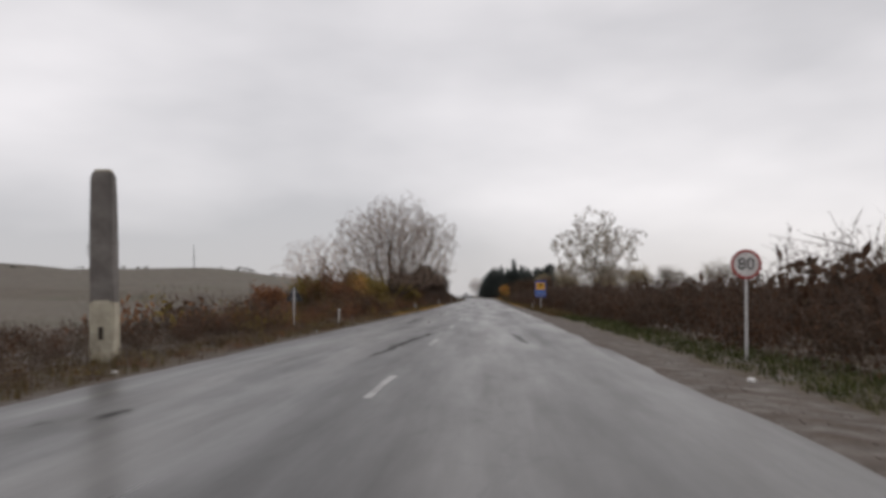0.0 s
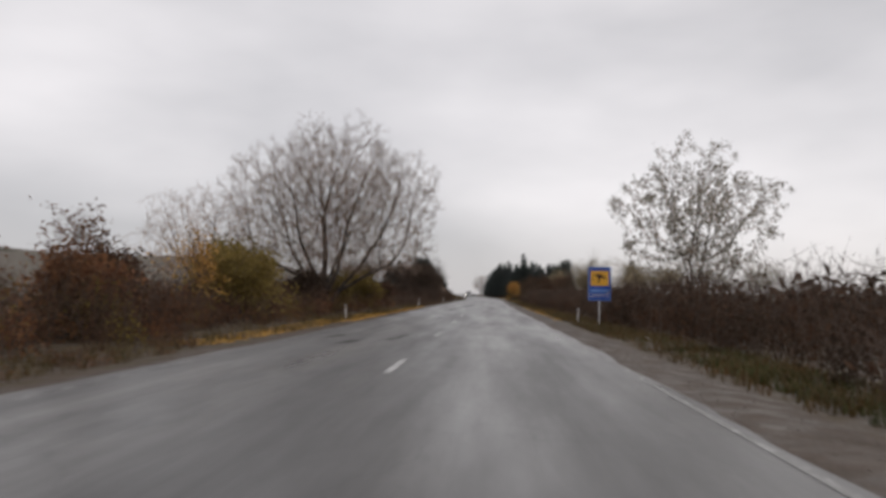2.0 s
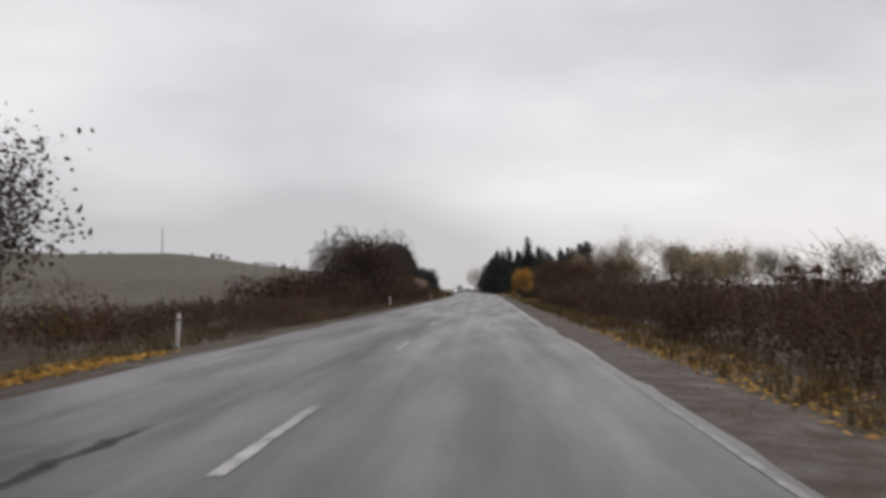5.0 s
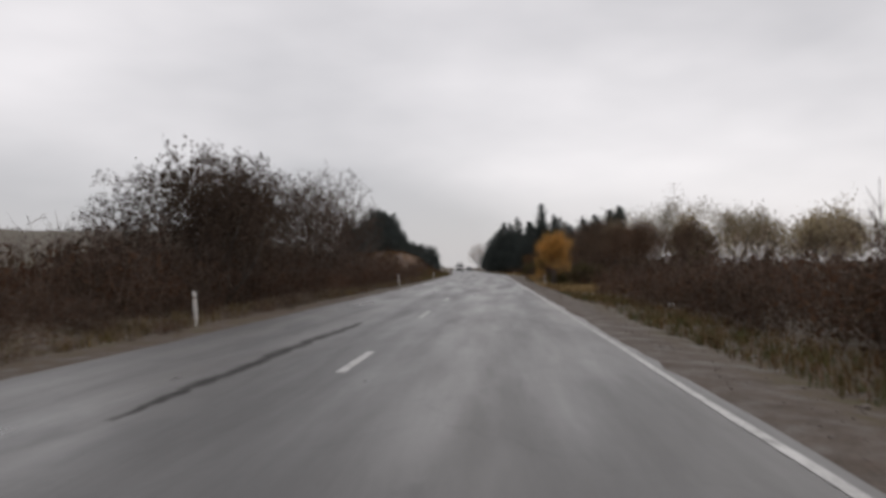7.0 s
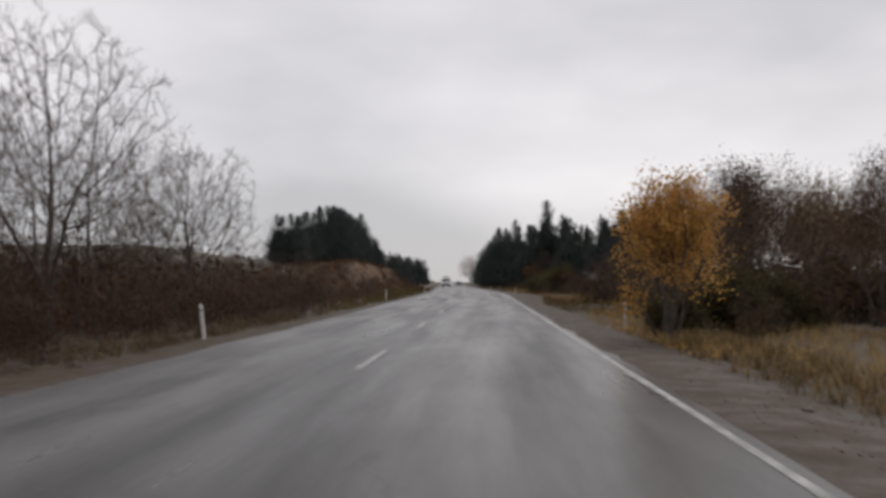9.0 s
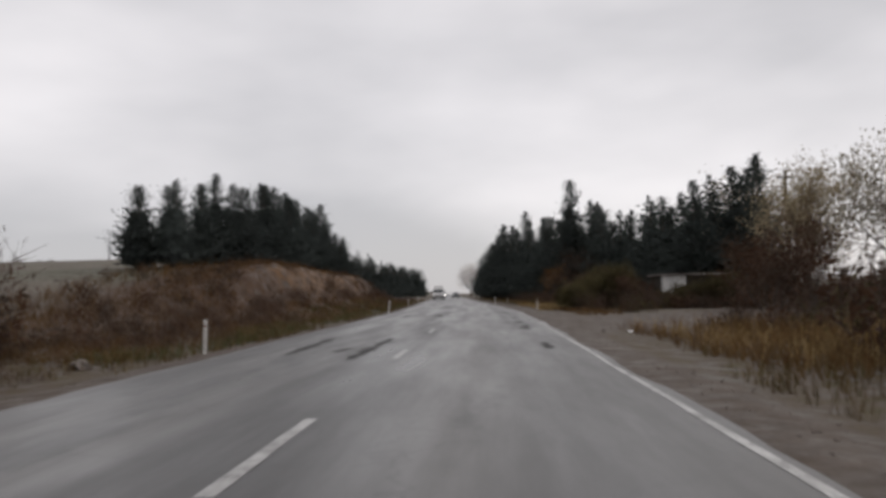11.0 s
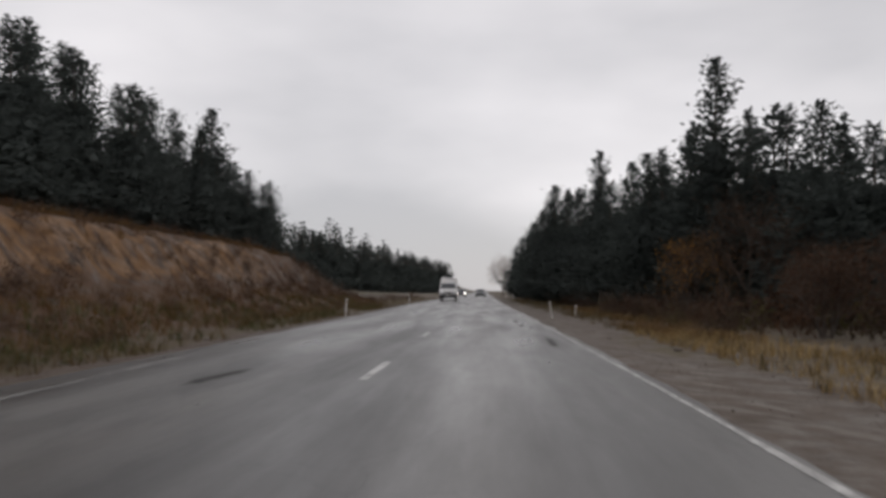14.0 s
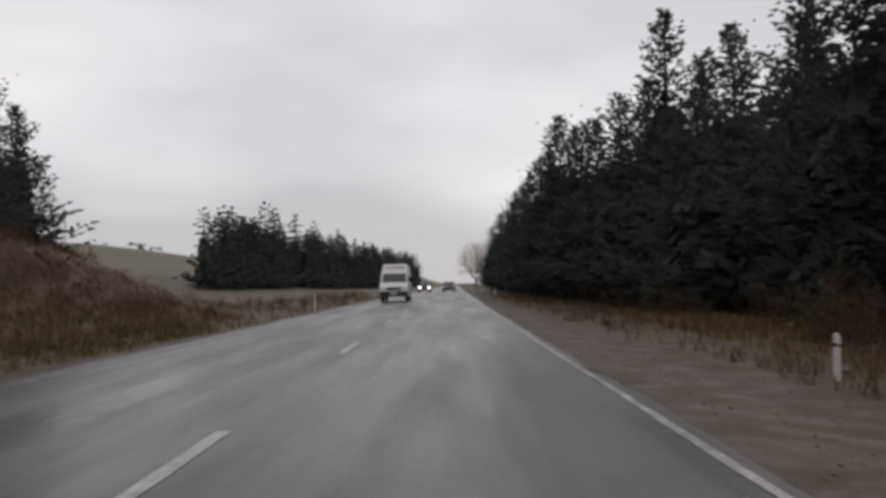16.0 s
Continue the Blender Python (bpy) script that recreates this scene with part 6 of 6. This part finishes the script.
# ---- the shed by the lay-by ----
def shed():
    ob = thing("shed", "small low white shed with a rusty flat roof among bushes", "shed")
    part("front_wall", box_bm(-1.1, 0.6, -1.5, -1.38, -0.4, 2.05, 0.01), shed_white, ob, "whitewashed panel")
    part("side_wall", box_bm(-1.1, -0.98, -1.376, 1.5, -0.4, 2.05, 0.01), dark_inside, ob)
    part("side_wall", box_bm(3.4, 3.52, -1.376, 1.5, -0.4, 2.05, 0.01), dark_inside, ob)
    part("back_wall", box_bm(-0.976, 3.396, 1.38, 1.5, -0.4, 2.05, 0.01), dark_inside, ob)
    # A closed dark sheet stands for the shade inside the bay.
    part("dark_front", box_bm(0.604, 3.396, -1.3, -1.2, -0.4, 2.05, 0.01), dark_inside, ob, "dark sheet for the shade inside the open bay")
    bm = bmesh.new()
    add_box(bm, -1.3, 3.75, -1.7, 1.7, 2.052, 2.14, 0.015)
    part("roof", bm, shed_roof, ob, "grey rusty roof sheet")
    for k in range(9):
        part("roof_rib", box_bm(-1.2 + k * 0.6, -1.14 + k * 0.6, -1.69, 1.69, 2.141, 2.175, 0.008), shed_roof, ob)
    return ob


shed().matrix_basis = Matrix.Translation(P(15.7, 280.0, 0.2)) @ pose(0, 0, 0, 0, 0, 5)


# ---- vehicles ----
def profile_bm(profile, half, taper, bevel=0.04):
    """A body from its side outline (y, z), drawn in towards the top by taper."""
    bm = bmesh.new()
    top = max(z for _, z in profile)
    low = min(z for _, z in profile)

    def wide(z):
        t = max(0.0, (z - (low + 0.5 * (top - low))) / (0.5 * (top - low)))
        return half - taper * t * t

    left = [bm.verts.new((-wide(z), y, z)) for y, z in profile]
    right = [bm.verts.new((wide(z), y, z)) for y, z in profile]
    bm.faces.new(left)
    bm.faces.new(right[::-1])
    n = len(profile)
    for i in range(n):
        j = (i + 1) % n
        bm.faces.new((left[j], left[i], right[i], right[j]))
    bmesh.ops.recalc_face_normals(bm, faces=bm.faces)
    bmesh.ops.bevel(bm, geom=list(bm.edges), offset=bevel, segments=2, affect="EDGES")
    return bm


def wheel(parent, x, y, r, w):
    bm = rod_bm((x - w / 2, y, r), (x + w / 2, y, r), r, r, 24)
    tyre_edges = [e for e in bm.edges if len(e.link_faces) == 2 and any(len(f.verts) > 4 for f in e.link_faces)]
    bmesh.ops.bevel(bm, geom=tyre_edges, offset=0.03, segments=2, affect="EDGES")
    hub = part("wheel", bm, rubber, parent)
    s = 1 if x > 0 else -1
    part("rim", rod_bm((x + s * (w / 2 - 0.03), y, r), (x + s * (w / 2 + 0.005), y, r), r * 0.62, r * 0.55, 18), rim_metal, hub)


def van():
    ob = thing("van", "white high-roofed delivery van driving on the wet road", "van")
    prof = [(-2.65, 0.35), (2.6, 0.35), (2.65, 0.9), (2.65, 2.3), (2.4, 2.62), (-0.9, 2.66), (-1.35, 2.5), (-1.75, 1.95), (-2.05, 1.32), (-2.62, 1.08), (-2.72, 0.7)]
    part("body", profile_bm(prof, 1.0, 0.16, 0.06), van_paint, ob)
    glass = bmesh.new()
    quad = [(-0.86, -2.02, 1.36), (0.86, -2.02, 1.36), (0.8, -1.74, 1.98), (-0.8, -1.74, 1.98)]
    vs = [glass.verts.new(q) for q in quad] + [glass.verts.new((x, y - 0.05, z + 0.02)) for x, y, z in quad]
    for f in ((3, 2, 1, 0), (4, 5, 6, 7), (0, 1, 5, 4), (1, 2, 6, 5), (2, 3, 7, 6), (3, 0, 4, 7)):
        glass.faces.new([vs[i] for i in f])
    part("windscreen", glass, car_glass, ob, "dark windscreen")
    for s in (-1, 1):
        part("side_window", box_bm(s * 0.985 - 0.02, s * 0.985 + 0.02, -1.7, -0.75, 1.38, 1.9, 0.01), car_glass, ob)
        m = part("mirror", box_bm(s * 1.13 - 0.09, s * 1.13 + 0.09, -1.85, -1.72, 1.35, 1.72, 0.03), black_plastic, ob, "black door mirror")
        part("mirror_arm", rod_bm((s * 0.98, -1.78, 1.5), (s * 1.08, -1.78, 1.5), 0.02, 0.02, 8), black_plastic, m)
        part("headlight", box_bm(s * 0.74 - 0.17, s * 0.74 + 0.17, -2.74, -2.6, 0.82, 1.02, 0.03), lamp_glass, ob, "clear headlight")
        part("tail_light", box_bm(s * 0.93 - 0.06, s * 0.93 + 0.06, 2.64, 2.68, 0.9, 1.4, 0.01), tail_red, ob)
        for y in (-1.75, 1.75):
            wheel(ob, s * 0.86, y, 0.34, 0.22)
    part("bumper", box_bm(-1.0, 1.0, -2.8, -2.62, 0.36, 0.72, 0.05), black_plastic, ob, "black front bumper")
    part("grille", box_bm(-0.5, 0.5, -2.725, -2.66, 0.82, 1.0, 0.015), black_plastic, ob)
    part("number_plate", box_bm(-0.26, 0.26, -2.815, -2.803, 0.5, 0.61, 0.003), sign_white, ob, "plain pale plate")
    part("roof_visor", box_bm(-0.75, 0.75, -1.5, -1.2, 2.47, 2.55, 0.02), van_paint, ob)
    return ob


def car(name, label, paint_mat, front_lit):
    ob = thing(name, label, "car")
    body = [(-2.1, 0.3), (2.05, 0.3), (2.12, 0.6), (2.08, 0.92), (1.2, 0.98), (-1.0, 0.96), (-1.95, 0.84), (-2.14, 0.6)]
    part("body", profile_bm(body, 0.86, 0.05, 0.05), paint_mat, ob)
    cab = [(-1.05, 0.9), (1.85, 0.9), (1.55, 1.32), (1.2, 1.44), (-0.1, 1.45), (-0.4, 1.38)]
    part("cabin", profile_bm(cab, 0.76, 0.14, 0.05), paint_mat, ob)
    for y0, z0, y1, z1, nm in ((-1.03, 0.97, -0.44, 1.36, "windscreen"), (1.83, 0.97, 1.57, 1.32, "rear_window")):
        g = bmesh.new()
        o = -0.03 if y0 < 0 else 0.03
        quad = [(-0.66, y0, z0), (0.66, y0, z0), (0.58, y1, z1), (-0.58, y1, z1)]
        vs = [g.verts.new(q) for q in quad] + [g.verts.new((x, y + o, z + 0.025)) for x, y, z in quad]
        for f in ((3, 2, 1, 0), (4, 5, 6, 7), (0, 1, 5, 4), (1, 2, 6, 5), (2, 3, 7, 6), (3, 0, 4, 7)):
            g.faces.new([vs[i] for i in f])
        bmesh.ops.recalc_face_normals(g, faces=g.faces)
        part(nm, g, car_glass, ob)
    for s in (-1, 1):
        part("side_window", box_bm(s * 0.735 - 0.02, s * 0.735 + 0.02, -0.6, 1.3, 1.0, 1.3, 0.01), car_glass, ob)
        part("mirror", box_bm(s * 0.95 - 0.08, s * 0.95 + 0.08, -0.8, -0.68, 0.95, 1.08, 0.02), black_plastic, ob)
        part("headlight", box_bm(s * 0.62 - 0.16, s * 0.62 + 0.16, -2.14, -2.02, 0.62, 0.76, 0.03), headlamp_on if front_lit else lamp_glass, ob, "shining headlight" if front_lit else "")
        part("tail_light", box_bm(s * 0.66 - 0.14, s * 0.66 + 0.14, 2.07, 2.14, 0.66, 0.82, 0.02), tail_red, ob, "red tail light")
        for y in (-1.3, 1.28):
            wheel(ob, s * 0.76, y, 0.31, 0.2)
    part("bumper", box_bm(-0.84, 0.84, -2.2, -2.06, 0.32, 0.52, 0.04), black_plastic, ob)
    part("rear_bumper", box_bm(-0.84, 0.84, 2.06, 2.18, 0.34, 0.56, 0.04), paint_mat, ob)
    part("number_plate", box_bm(-0.25, 0.25, 2.182, 2.19, 0.5, 0.6, 0.002), sign_white, ob, "plain pale plate")
    return ob


def on_road(ob, u, y, turn):
    h = float(centre(y + 5) - centre(y - 5)) / 10
    ob.matrix_basis = Matrix.Translation((float(centre(y)) + u, y, 0.012)) @ pose(0, 0, 0, 0, 0, turn - math.degrees(math.atan(h)))


on_road(van(), -2.0, 372.0, 0)
on_road(car("oncoming_car", "dark car with shining headlights on the wet road", dark_paint, True), -1.9, 428.0, 0)
on_road(car("car", "dark hatchback seen from behind on the wet road", dark_paint, False), 1.6, 422.0, 0)


# ---- stones and litter ----
def lump(name, label, category, u, y, size, mat, seed, group=""):
    rng = random.Random(seed)
    bm = bmesh.new()
    bmesh.ops.create_icosphere(bm, subdivisions=2, radius=1)
    for v in bm.verts:
        v.co = v.co * rng.uniform(0.72, 1.1)
        v.co.x *= size
        v.co.y *= size * 0.8
        v.co.z *= size * 0.55
    ob = tagged(finish(name, bm, mat), label, category, group)
    ob.matrix_basis = Matrix.Translation(P(u, y, size * 0.25)) @ pose(0, 0, 0, 0, 0, seed * 31)
    return ob


for k, (u, y, s) in enumerate([(7.5, 323.9, 0.16), (7.0, 321.5, 0.09), (-5.6, 296.7, 0.13), (-6.6, 236.5, 0.28), (6.2, 296, 0.11), (7.9, 318, 0.15), (5.2, 300, 0.08), (5.6, 247, 0.1), (-5.0, 262, 0.08), (5.0, 190, 0.07), (5.3, 150, 0.06), (-4.9, 36, 0.07)]):
    lump("stone", "rounded grey stone lying on the gravel", "stone", u, y, s, stone_mat, 60 + k, "stones on the shoulder")
for k, (u, y, s) in enumerate([(5.4, 12.6, 0.09), (-5.6, 15.2, 0.09), (6.6, 67, 0.08), (8.2, 172, 0.14), (6.3, 246, 0.1), (-6.6, 272, 0.1), (-5.5, 33, 0.06), (6.6, 140, 0.08), (7.2, 178, 0.09), (7.6, 101, 0.09)]):
    lump("litter", "crumpled white litter lying on the verge", "litter", u, y, s, litter_white, 90 + k, "litter on the verge")
